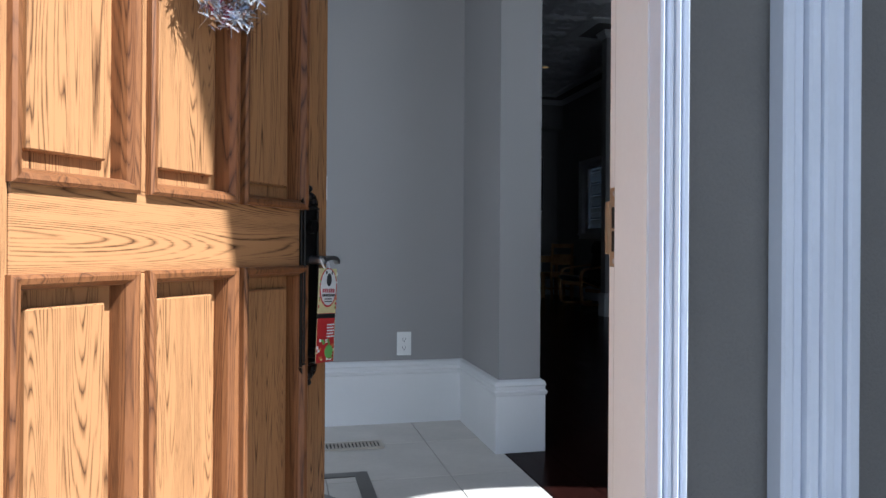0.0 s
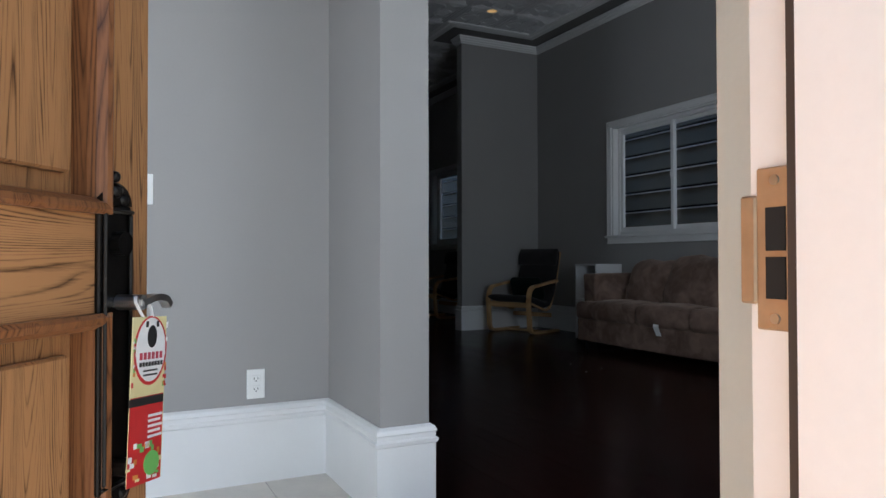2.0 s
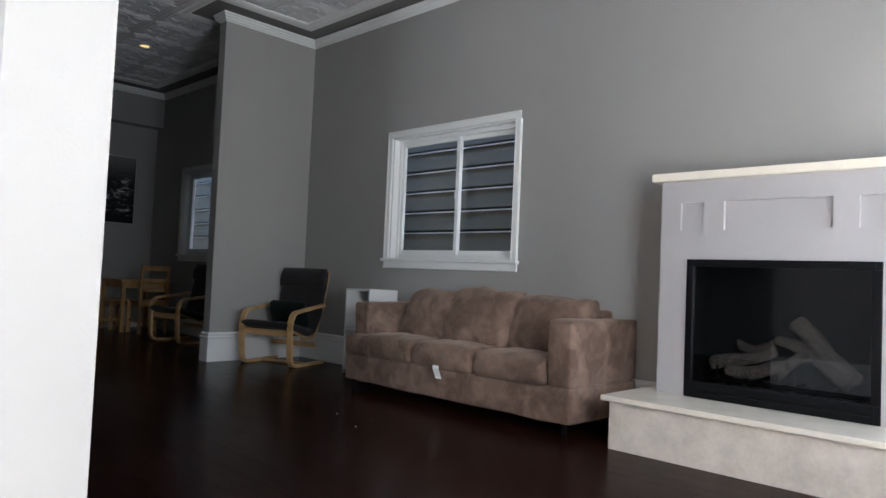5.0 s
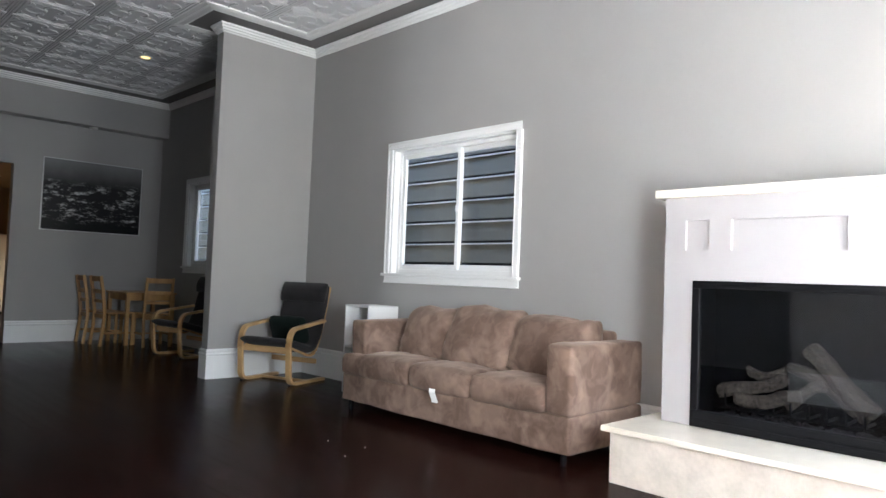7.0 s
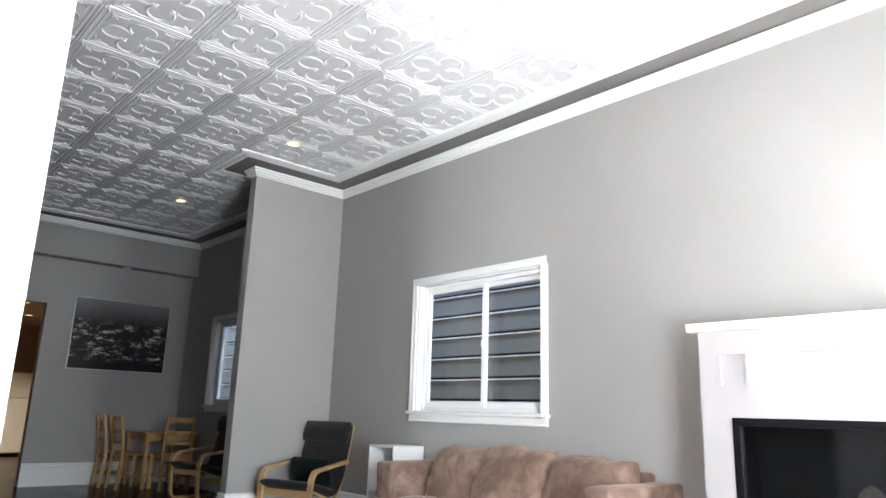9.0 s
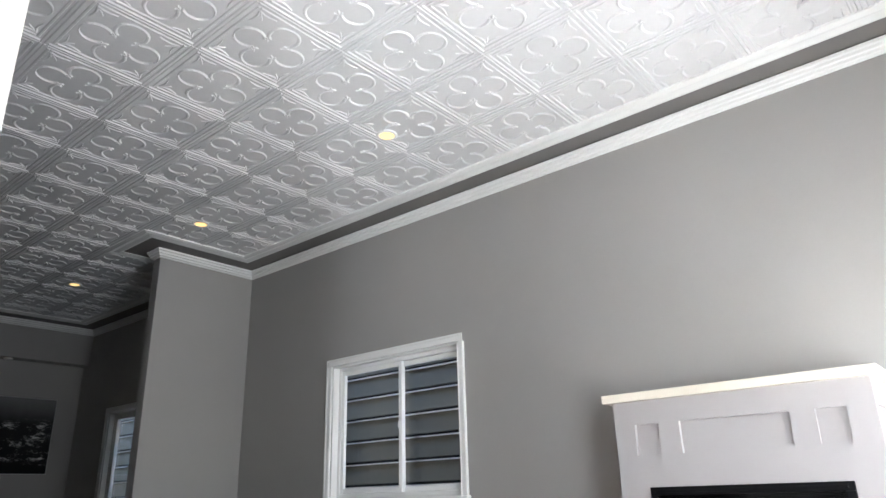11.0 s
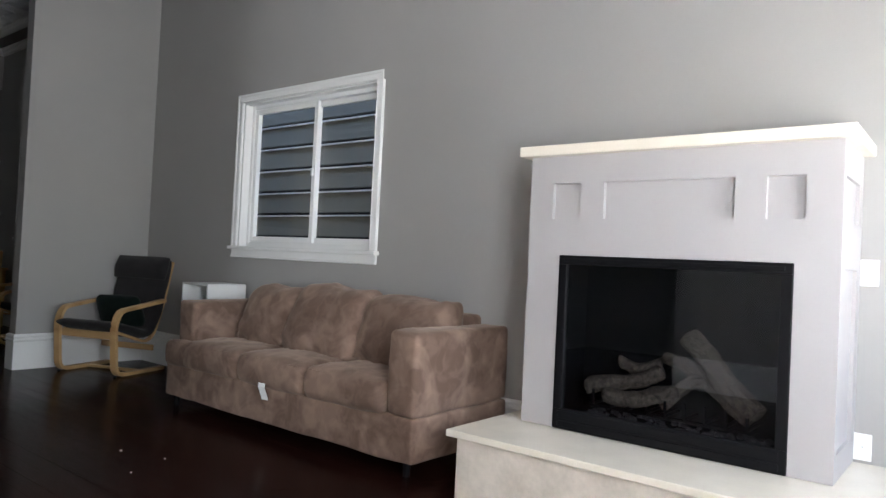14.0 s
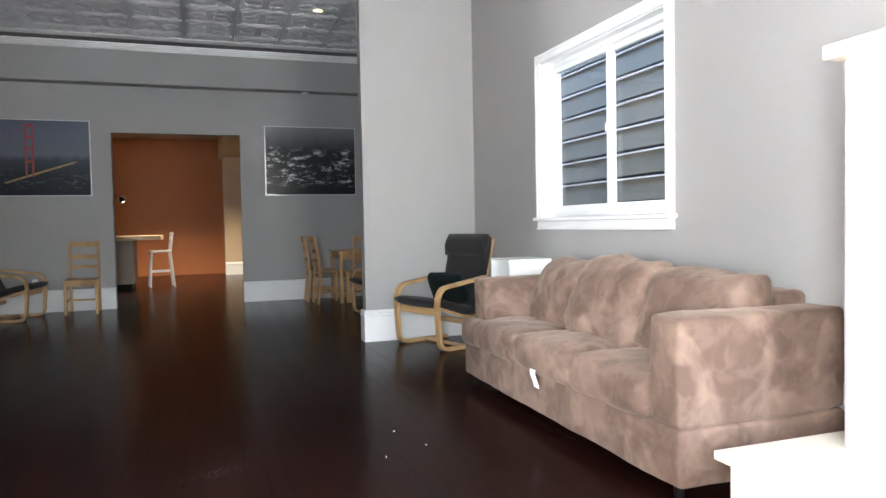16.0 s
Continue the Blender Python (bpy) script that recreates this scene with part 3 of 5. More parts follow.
# ---------------------------------------------------------------- windows
def sliding_window(name, y0, y1, z0, z1, label):
    """A white two-sash sliding window in the long wall, with casing, sill and apron on the room side."""
    w = tagged(thing(name, label, "window", m=pose(EAST, (y0 + y1) / 2, z0)), kind="structure")
    X, k = EAST, 0.068
    prof = lambda d: d
    wpart("casing", B(((X - 0.020, y0 - k, z0), (X, y0, z1)), ((X - 0.028, y0 - k, z0), (X - 0.020, y0 - k + 0.022, z1 + k)), ((X - 0.025, y0 - 0.014, z0), (X - 0.020, y0 - 0.004, z1)), bevel=0.003), WHITE, w)
    wpart("casing", B(((X - 0.020, y1, z0), (X, y1 + k, z1)), ((X - 0.028, y1 + k - 0.022, z0), (X - 0.020, y1 + k, z1 + k)), ((X - 0.025, y1 + 0.004, z0), (X - 0.020, y1 + 0.014, z1)), bevel=0.003), WHITE, w)
    wpart("casing", B(((X - 0.020, y0 - k + 0.022, z1), (X, y1 + k - 0.022, z1 + k)), ((X - 0.028, y0 - k + 0.022, z1 + k - 0.022), (X - 0.020, y1 + k - 0.022, z1 + k)), ((X - 0.025, y0 - 0.004, z1 + 0.004), (X - 0.020, y1 + 0.004, z1 + 0.014)), bevel=0.003), WHITE, w)
    wpart("window_sill", B(((X - 0.050, y0 - k - 0.014, z0 - 0.028), (X + 0.07, y1 + k + 0.014, z0)), bevel=0.005, seg=2), WHITE, w)
    wpart("apron", B(((X - 0.018, y0 - k, z0 - 0.095), (X, y1 + k, z0 - 0.028)), ((X - 0.026, y0 - k, z0 - 0.095), (X - 0.018, y1 + k, z0 - 0.080)), bevel=0.004), WHITE, w)
    d = 0.012
    wpart("reveal", B(((X + 0.001, y0, z0), (X + 0.07, y0 + d, z1)), ((X + 0.001, y1 - d, z0), (X + 0.07, y1, z1)), ((X + 0.001, y0 + d, z1 - d), (X + 0.07, y1 - d, z1))), WHITE, w)
    fr = []
    f = 0.045
    x0, x1 = X + 0.07, X + 0.15
    fr += [((x0, y0, z0), (x1, y0 + f, z1)), ((x0, y1 - f, z0), (x1, y1, z1)), ((x0, y0 + f, z0), (x1, y1 - f, z0 + f)), ((x0, y0 + f, z1 - f), (x1, y1 - f, z1))]
    wpart("window_frame", B(*fr, bevel=0.004), WHITE, w)
    mid = (y0 + y1) / 2 - 0.03
    for a, b, xs in ((y0 + f, mid + 0.03, X + 0.112), (mid - 0.03, y1 - f, X + 0.078)):
        s, zs0, zs1 = 0.042, z0 + f, z1 - f
        sash = wpart("sash", B(((xs, a, zs0), (xs + 0.03, a + s, zs1)), ((xs, b - s, zs0), (xs + 0.03, b, zs1)), ((xs, a + s, zs0), (xs + 0.03, b - s, zs0 + s)), ((xs, a + s, zs1 - s), (xs + 0.03, b - s, zs1)), bevel=0.003), WHITE, w)
        g = wpart("pane", B(((xs + 0.012, a + s - 0.004, zs0 + s - 0.004), (xs + 0.016, b - s + 0.004, zs1 - s + 0.004))), GLASS, sash, "clear glass pane")
        g.visible_shadow = False
    wpart("latch", B(((X + 0.066, mid - 0.012, (z0 + z1) / 2 - 0.03), (X + 0.078, mid + 0.012, (z0 + z1) / 2 + 0.03)), bevel=0.004, seg=2), WHITE, w)
    return w


sliding_window("window_1", *WIN1, "white framed sliding window with a moulded casing and sill")
sliding_window("window_2", *WIN2, "white framed sliding window beside the dining table")


def arched_window(name, c, hw, spring, rise):
    w = tagged(thing(name, "white framed round-headed front window", "window", m=pose(c, FRONT, SILL)), kind="structure")
    k, y0, y1 = 20, 1.85, 1.90
    out = [(c + hw * math.cos(math.pi * i / k), spring + rise * math.sin(math.pi * i / k)) for i in range(k + 1)]
    inn = [(c + (hw - 0.05) * math.cos(math.pi * i / k), spring + (rise - 0.05) * math.sin(math.pi * i / k)) for i in range(k + 1)]
    bm = bmesh.new()
    for i in range(k):
        prism(bm, [out[i], out[i + 1], inn[i + 1], inn[i]], y0, y1, lambda u, v, t: (u, t, v))
    for s in (-1, 1):
        a = sorted((c + s * hw, c + s * (hw - 0.05)))
        box(bm, (a[0], y0, SILL), (a[1], y1, spring))
    box(bm, (c - hw + 0.05, y0, SILL), (c + hw - 0.05, y1, SILL + 0.05))
    wpart("window_frame", bm, WHITE, w)
    wpart("window_sill", B(((c - hw - 0.05, FRONT, SILL - 0.03), (c + hw + 0.05, FRONT + 0.05, SILL)), bevel=0.005), WHITE, w)
    bm = bmesh.new()
    prism(bm, [(c - hw + 0.05, SILL + 0.05), (c + hw - 0.05, SILL + 0.05)] + inn, 1.872, 1.876, lambda u, v, t: (u, t, v))
    g = wpart("pane", bm, GLASS, w, "clear glass pane")
    g.visible_shadow = False


for i, a in enumerate(ARCHES):
    arched_window("window_%d" % (3 + i), *a)

# sidelight is out of view, added as an opening for the entrance fill
sl = tagged(thing("window_5", "added unseen white framed sidelight beside the entrance door", "window", m=pose(-0.3, FRONT, 0.3)), kind="structure")
wpart("window_frame", B(((-0.5, 1.84, 0.3), (-0.46, 1.89, 2.16)), ((-0.14, 1.84, 0.3), (-0.1, 1.89, 2.16)), ((-0.46, 1.84, 0.3), (-0.14, 1.89, 0.35)), ((-0.46, 1.84, 2.11), (-0.14, 1.89, 2.16)), ((-0.46, 1.84, 1.20), (-0.14, 1.89, 1.24))), WHITE, sl)
for z0, z1 in ((0.35, 1.20), (1.24, 2.11)):
    g = wpart("pane", B(((-0.46, 1.862, z0), (-0.14, 1.866, z1))), GLASS, sl, "clear glass pane")
    g.visible_shadow = False

# the neighbour's wall behind the windows
nb = setting("neighbour_wall", B(((7.30, 0.5, -0.16), (7.5, 26, 7.0))), SIDING, "grey lap-sided wall of the house next door", "wall")
LAP = 0.255
lap = B(((0, 0, 0.032), (0.045, 10.5, LAP)))
# near-black strip paints the shade under each board's lower edge
gap_mesh = mesh_of(B(((0.034, 0, 0.004), (0.045, 10.5, 0.032))), "shadow_gap", mat("painted_lap_shade", (0.02, 0.02, 0.02), 0.9, bump=0.0))
# pale strip that runs just below each dark one
PALE_STRIP = mat("pale_lap_strip", (0.84, 0.81, 0.76), 0.5, vary=0.1, bump=0.0)
bead = B(((-0.010, 0, -0.011), (0.045, 10.5, 0.003)))
bead_mesh = mesh_of(bead, "siding_bead", PALE_STRIP)
for v in lap.verts:
    if v.co.z > 0.1 and v.co.x < 0.01:
        v.co.x = 0.022
lap_mesh = mesh_of(lap, "siding_board", SIDING)
for j in range(19):
    ob = new("siding_board", lap_mesh)
    ob.parent = nb
    ob.location = (7.255, 4.6, 0.245 + (j - 2) * LAP)
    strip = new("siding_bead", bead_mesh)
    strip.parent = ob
    shade_strip = new("shadow_gap", gap_mesh)
    shade_strip.parent = ob


# ---------------------------------------------------------------- fireplace
def fireplace():
    X, y0, y1, zb, zt = 5.27, 3.09, 4.46, 0.316, 1.625
    fp = thing("fireplace", "white painted gas fireplace surround with a cream stone mantel", "fireplace", m=pose(5.5, 3.775, zb))
    fire = (3.25, 4.284, zb, 1.146)
    pans = [(4.19, 4.335, 1.32, 1.493), (3.485, 4.068, 1.32, 1.493), (3.218, 3.362, 1.32, 1.493)]
    body = wall_y(bmesh.new(), X, X + 0.024, y0, y1, zb, zt, [fire] + pans)
    wall_y(body, X + 0.024, X + 0.036, y0 + 0.014, y1 - 0.014, zb, zt, [fire])
    side = [(5.32, 5.66, 1.32, 1.493), (5.32, 5.66, 0.42, 1.13)]
    for ya, yb, yc in ((y0, y0 + 0.014, y0 + 0.03), (y1 - 0.014, y1, y1 - 0.03)):
        wall_x(body, ya, yb, X + 0.024, EAST, zb, zt, side)
    box(body, (X + 0.036, y0 + 0.014, zb), (EAST, y0 + 0.03, zt))
    box(body, (X + 0.036, y1 - 0.03, zb), (EAST, y1 - 0.014, zt))
    bmesh.ops.remove_doubles(body, verts=body.verts[:], dist=0.0002)
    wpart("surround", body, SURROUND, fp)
    wpart("mantel_shelf", B(((5.215, 3.045, zt), (EAST, 4.505, zt + 0.05)), bevel=0.006, seg=2), SLAB, fp, "cream stone mantel shelf")
    a, b, c, d = fire
    box_ = B(((X + 0.31, a - 0.02, c), (X + 0.33, b + 0.02, d + 0.02)), ((X + 0.03, a - 0.03, c), (X + 0.31, a - 0.002, d)), ((X + 0.03, b + 0.002, c), (X + 0.31, b + 0.03, d)), ((X + 0.03, a, d), (X + 0.31, b, d + 0.02)), ((X + 0.03, a, c), (X + 0.31, b, c + 0.06)))
    wpart("firebox", box_, FIREBRICK, fp, "sooty black firebox lining")
    e = 0.001
    g = 0.045
    door = wpart("firebox_frame", B(((X - 0.008, a + e, d - 0.045), (X + 0.03, b - e, d - e)), ((X - 0.008, a + e, c), (X + 0.03, b - e, c + 0.095)), ((X - 0.008, a + e, c + 0.095), (X + 0.03, a + g, d - 0.045)), ((X - 0.008, b - g, c + 0.095), (X + 0.03, b - e, d - 0.045)), bevel=0.004, seg=2), BLACK, fp, "black metal firebox frame")
    wpart("lower_louvre", B(((X - 0.014, a + 0.03, c + 0.012), (X - 0.008, b - 0.03, c + 0.040)), ((X - 0.014, a + 0.03, c + 0.052), (X - 0.008, b - 0.03, c + 0.088)), bevel=0.002), BLACK, door)
    wpart("upper_louvre", B(((X - 0.014, a + 0.03, d - 0.032), (X - 0.008, b - 0.03, d - 0.014)), bevel=0.002), BLACK, door)
    wpart("glass_panel", B(((X + 0.012, a + g, c + 0.095), (X + 0.016, b - g, d - 0.045))), FIREGLASS, fp, "dark reflective firebox glass")
    # grate, embers and ceramic logs
    gr = bmesh.new()
    for y in np.linspace(a + 0.17, b - 0.17, 9):
        tube(gr, (X + 0.08, y, c + 0.13), (X + 0.25, y, c + 0.13), 0.008, 8)
        tube(gr, (X + 0.08, y, c + 0.13), (X + 0.075, y, c + 0.20), 0.007, 8)
    tube(gr, (X + 0.09, a + 0.14, c + 0.12), (X + 0.09, b - 0.14, c + 0.12), 0.008, 8)
    wpart("grate", gr, BLACK, fp)
    bed = bmesh.new()
    rnd = random.Random(5)
    for _ in range(140):
        p = Vector((X + rnd.uniform(0.06, 0.28), rnd.uniform(a + 0.1, b - 0.1), c + 0.065))
        bmesh.ops.create_icosphere(bed, subdivisions=1, radius=rnd.uniform(0.008, 0.02), matrix=Matrix.Translation(p) @ Euler((rnd.random() * 3, rnd.random() * 3, 0)).to_matrix().to_4x4())
    tagged(wpart("ember_bed", bed, EMBER, fp, "grey ember chips"), kind="stuff")

    def log(p, q, r0, r1, seed):
        bm = bmesh.new()
        p, q = Vector(p), Vector(q)
        m = (q - p).to_track_quat("Z", "Y").to_matrix()
        rings = []
        for i in range(25):
            s = i / 24
            cen = p.lerp(q, s) + Vector((0, 0, 0.02 * math.sin(s * 5 + seed)))
            ring = []
            for k in range(28):
                an = k * math.pi / 14
                rr = (r0 * (1 - s) + r1 * s) * (1 + 0.22 * noise.noise(Vector((math.cos(an) * 2.2 + seed, math.sin(an) * 2.2, s * 2.5))))
                rr += 0.009 * noise.noise(Vector((math.cos(an) * 7, math.sin(an) * 7 + seed, s * 5))) + 0.004 * noise.noise(Vector((math.cos(an) * 16, math.sin(an) * 16 + seed, s * 16)))
                if i in (0, 24):
                    rr *= 0.86
                ring.append(bm.verts.new(cen + m @ Vector((rr * math.cos(an), rr * math.sin(an), 0))))
            rings.append(ring)
        for r_0, r_1 in zip(rings, rings[1:]):
            for k in range(28):
                bm.faces.new((r_0[k], r_0[(k + 1) % 28], r_1[(k + 1) % 28], r_1[k]))
        bm.faces.new(rings[0][::-1])
        bm.faces.new(rings[-1])
        wpart("log", bm, BARK, fp, "pale charred ceramic log", True)

    log((X + 0.10, 4.16, 0.50), (X + 0.13, 3.80, 0.64), 0.037, 0.031, 1.0)
    log((X + 0.22, 4.05, 0.63), (X + 0.24, 3.85, 0.64), 0.029, 0.026, 2.2)
    log((X + 0.08, 4.06, 0.50), (X + 0.09, 3.72, 0.53), 0.038, 0.035, 3.1)
    log((X + 0.12, 3.80, 0.50), (X + 0.16, 3.62, 0.62), 0.026, 0.029, 4.7)
    log((X + 0.22, 3.83, 0.70), (X + 0.14, 3.42, 0.50), 0.028, 0.038, 5.9)
    log((X + 0.20, 3.72, 0.78), (X + 0.10, 3.38, 0.52), 0.047, 0.045, 7.3)


def hearth():
    h = thing("hearth", "raised hearth of pale limestone with a cream slab top", "hearth", m=pose(5.3, 3.74, 0))
    wpart("base", B(((4.872, 2.925, 0.0), (EAST, 4.555, 0.282)), bevel=0.002), STONE, h)
    wpart("slab", B(((4.842, 2.885, 0.282), (EAST, 4.60, 0.314)), bevel=0.005, seg=2), SLAB, h, "polished cream stone slab")


def firelog_mats():
    global FIREGLASS, BARK, EMBER
    FIREGLASS = glass_mat("smoked_fire_glass", (0.80, 0.81, 0.83), 0.01, 1.72)
    BARK = mat("charred_ceramic_bark", (0.012, 0.010, 0.009), 0.9, vary=0.7, scale=48, fine=80, bump=1.0, bump_dist=0.012, tint=(0.11, 0.087, 0.067))
    EMBER = mat("grey_ember_chips", (0.08, 0.08, 0.085), 0.9, vary=0.5, scale=30, fine=90, bump=0.6)


firelog_mats()
fireplace()
hearth()


# ---------------------------------------------------------------- sofa
def soft_box(bm, lo, hi, r=0.04, puff=(0, 0, 0), crease=0.003, seed=0.0, lean=0.0, step=0.03, pinch=0.0, folds=0.0):
    """A stuffed upholstered block: edges rounded to r, faces swollen by puff, soft dents and folds; pinch draws the corners in, lean shears the top towards +x."""
    lo, hi = Vector(lo), Vector(hi)
    c, h = (lo + hi) / 2, (hi - lo) / 2
    edge = r * 1.05

    def stops(half):
        m = max(2, int(2 * (half - edge) / step))
        mid = [-half + edge + 2 * (half - edge) * i / m for i in range(m + 1)]
        return [-half, -half + edge * 0.25, -half + edge * 0.6] + mid + [half - edge * 0.6, half - edge * 0.25, half]

    grid = [stops(x) for x in h]
    made = {}

    def vert(i, j, k):
        if (i, j, k) not in made:
            p = Vector((grid[0][i], grid[1][j], grid[2][k]))
            core = Vector([max(-(h[a] - r), min(h[a] - r, p[a])) for a in range(3)])
            d = p - core
            q = core + d.normalized() * r if d.length > 1e-6 else p
            n = [q[a] / h[a] for a in range(3)]
            w = q.copy()
            for a in range(3):
                b, e = (a + 1) % 3, (a + 2) % 3
                flat = max(0.0, 1 - n[b] ** 4) * max(0.0, 1 - n[e] ** 4)
                w[a] += n[a] * puff[a] * flat
                w[a] -= n[a] * pinch * abs(n[b]) ** 6 * abs(n[e]) ** 2
            at = w + c
            w += noise.noise_vector(Vector((at.x * 5 + seed, at.y * 5, at.z * 5))) * crease * 1.6
            w += noise.noise_vector(Vector((at.x * 17 - seed, at.y * 17, at.z * 17))) * crease * 0.6
            if folds:
                f = noise.noise(Vector((at.y * 9 + at.z * 7 + seed, at.z * 22 - at.y * 6, seed)))
                w.x -= folds * max(0.0, 0.25 - abs(f)) * 4 * max(0.0, -n[2] * 0.6 + 0.6)
            w.x += lean * (w.z + h.z)
            made[i, j, k] = bm.verts.new(c + w)
        return made[i, j, k]

    nx, ny, nz = [len(g) - 1 for g in grid]
    for a in range(nx):
        for b in range(ny):
            bm.faces.new((vert(a, b, 0), vert(a, b + 1, 0), vert(a + 1, b + 1, 0), vert(a + 1, b, 0)))
            bm.faces.new((vert(a, b, nz), vert(a + 1, b, nz), vert(a + 1, b + 1, nz), vert(a, b + 1, nz)))
        for b in range(nz):
            bm.faces.new((vert(a, 0, b), vert(a + 1, 0, b), vert(a + 1, 0, b + 1), vert(a, 0, b + 1)))
            bm.faces.new((vert(a, ny, b), vert(a, ny, b + 1), vert(a + 1, ny, b + 1), vert(a + 1, ny, b)))
    for a in range(ny):
        for b in range(nz):
            bm.faces.new((vert(0, a, b), vert(0, a, b + 1), vert(0, a + 1, b + 1), vert(0, a + 1, b)))
            bm.faces.new((vert(nx, a, b), vert(nx, a + 1, b), vert(nx, a + 1, b + 1), vert(nx, a, b + 1)))
    return bm


def welt(x0, y0, y1, z, r=0.004):
    """A sewn seam along the front edge of a cushion."""
    return sweep(bmesh.new(), [(x0, y0 + (y1 - y0) * i / 12, z + 0.002 * math.sin(i * 1.7)) for i in range(13)], r, r, (0, 0, 1))


def sofa():
    s = thing("sofa", "brown microsuede three-seat sofa with loose back cushions", "sofa", m=pose(5.32, 5.97, 0))
    X, XB, y0, y1 = 4.895, 5.735, 4.845, 7.115
    wpart("base", soft_box(bmesh.new(), (X, y0, 0.072), (XB, y1, 0.300), 0.020, (0.004, 0.004, 0), 0.004, 1.0), SUEDE, s, smooth=True)
    wpart("arm", soft_box(bmesh.new(), (X + 0.004, y0 + 0.002, 0.302), (XB - 0.01, y0 + 0.188, 0.725), 0.022, (0.006, 0.010, 0.008), 0.005, 3.0), SUEDE, s, smooth=True)
    wpart("arm", soft_box(bmesh.new(), (X + 0.075, y1 - 0.19, 0.302), (XB - 0.01, y1, 0.725), 0.024, (0.006, 0.010, 0.008), 0.005, 8.0), SUEDE, s, smooth=True)
    wpart("back", soft_box(bmesh.new(), (5.56, y0 + 0.192, 0.302), (XB, y1 - 0.194, 0.775), 0.035, (0.005, 0, 0.006), 0.006, 5.0), SUEDE, s, smooth=True)
    for k, (a, b) in enumerate(((5.038, 5.658), (5.662, 6.290), (6.294, 6.918))):
        far = b if k < 2 else y1 - 0.006
        bm = soft_box(bmesh.new(), (X - 0.026, a, 0.288), (5.555, b, 0.462), 0.050, (0.014, 0.004, 0.022), 0.006, 11.0 + 3 * k)
        if k == 2:
            soft_box(bm, (X - 0.024, 6.78, 0.290), (X + 0.072, y1 - 0.006, 0.458), 0.040, (0.008, 0.0, 0.008), 0.005, 31.0)
        seat = wpart("seat_cushion", bm, SUEDE, s, smooth=True)
        wpart("seam", welt(X - 0.014, a + 0.05, far - 0.05, 0.449), SUEDE, seat)
    for k, (a, b, z) in enumerate(((5.035, 5.672, 0.862), (5.650, 6.282, 0.886), (6.262, 6.840, 0.850))):
        bm = soft_box(bmesh.new(), (5.225 - 0.045 * (k == 1), a, 0.450), (5.425 - 0.03 * (k == 1), b, z), 0.060, (0.050, 0.010, 0.004), 0.015, 41.0 + 7 * k, lean=0.36, pinch=0.016, folds=0.020)
        wpart("back_cushion", bm, SUEDE, s, smooth=True)
    for x in (X + 0.05, XB - 0.06):
        for y in (y0 + 0.07, y1 - 0.07):
            wpart("leg", tube(bmesh.new(), (x, y, 0), (x, y, 0.09), 0.018, 14, 0.022), BLACK, s, "short dark leg")
    lab = bmesh.new()
    line = [(X - 0.038, 0.318), (X - 0.044, 0.296), (X - 0.034, 0.262), (X - 0.027, 0.240), (X - 0.026, 0.222)]
    prism(lab, line + [(u - 0.0015, v - 0.0008) for u, v in line[::-1]], -0.031, 0.031, lambda u, v, w: (u, 5.985 + w + (v - 0.27) * 0.2, v))
    wpart("care_label", lab, PAPER, s, "white cloth care label")


PAPER = mat("white_paper", (0.85, 0.85, 0.84), 0.7, vary=0.03, bump=0.02)
sofa()


# ---------------------------------------------------------------- entrance
OAK = wood("golden_oak_door", (0.085, 0.036, 0.014), (0.45, 0.228, 0.095), 0.45, "Z", 42.0, 0.045, per_object=0.06, spec=0.25, contrast=(0.33, 0.68))
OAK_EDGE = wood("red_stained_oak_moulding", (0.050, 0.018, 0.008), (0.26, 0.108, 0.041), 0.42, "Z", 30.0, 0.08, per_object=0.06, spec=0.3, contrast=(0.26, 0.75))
OAK_RAIL = wood("golden_oak_rail", (0.085, 0.036, 0.014), (0.45, 0.228, 0.095), 0.45, "X", 26.0, 0.07, per_object=0.06, spec=0.25, contrast=(0.33, 0.68))
BRONZE = mat("dark_oiled_bronze", (0.022, 0.019, 0.017), 0.38, metal=0.8, vary=0.3, scale=20, bump=0.2)
STEEL = mat("brushed_steel", (0.45, 0.45, 0.45), 0.3, metal=1.0, vary=0.1, bump=0.05)
BRASS = mat("tarnished_brass", (0.42, 0.30, 0.19), 0.45, metal=0.6, vary=0.2, scale=30, bump=0.1)
DARK = mat("dark_gap", (0.01, 0.01, 0.01), 0.8, bump=0.0)
RUBBER = mat("brown_weatherstrip", (0.05, 0.035, 0.028), 0.7, bump=0.1)


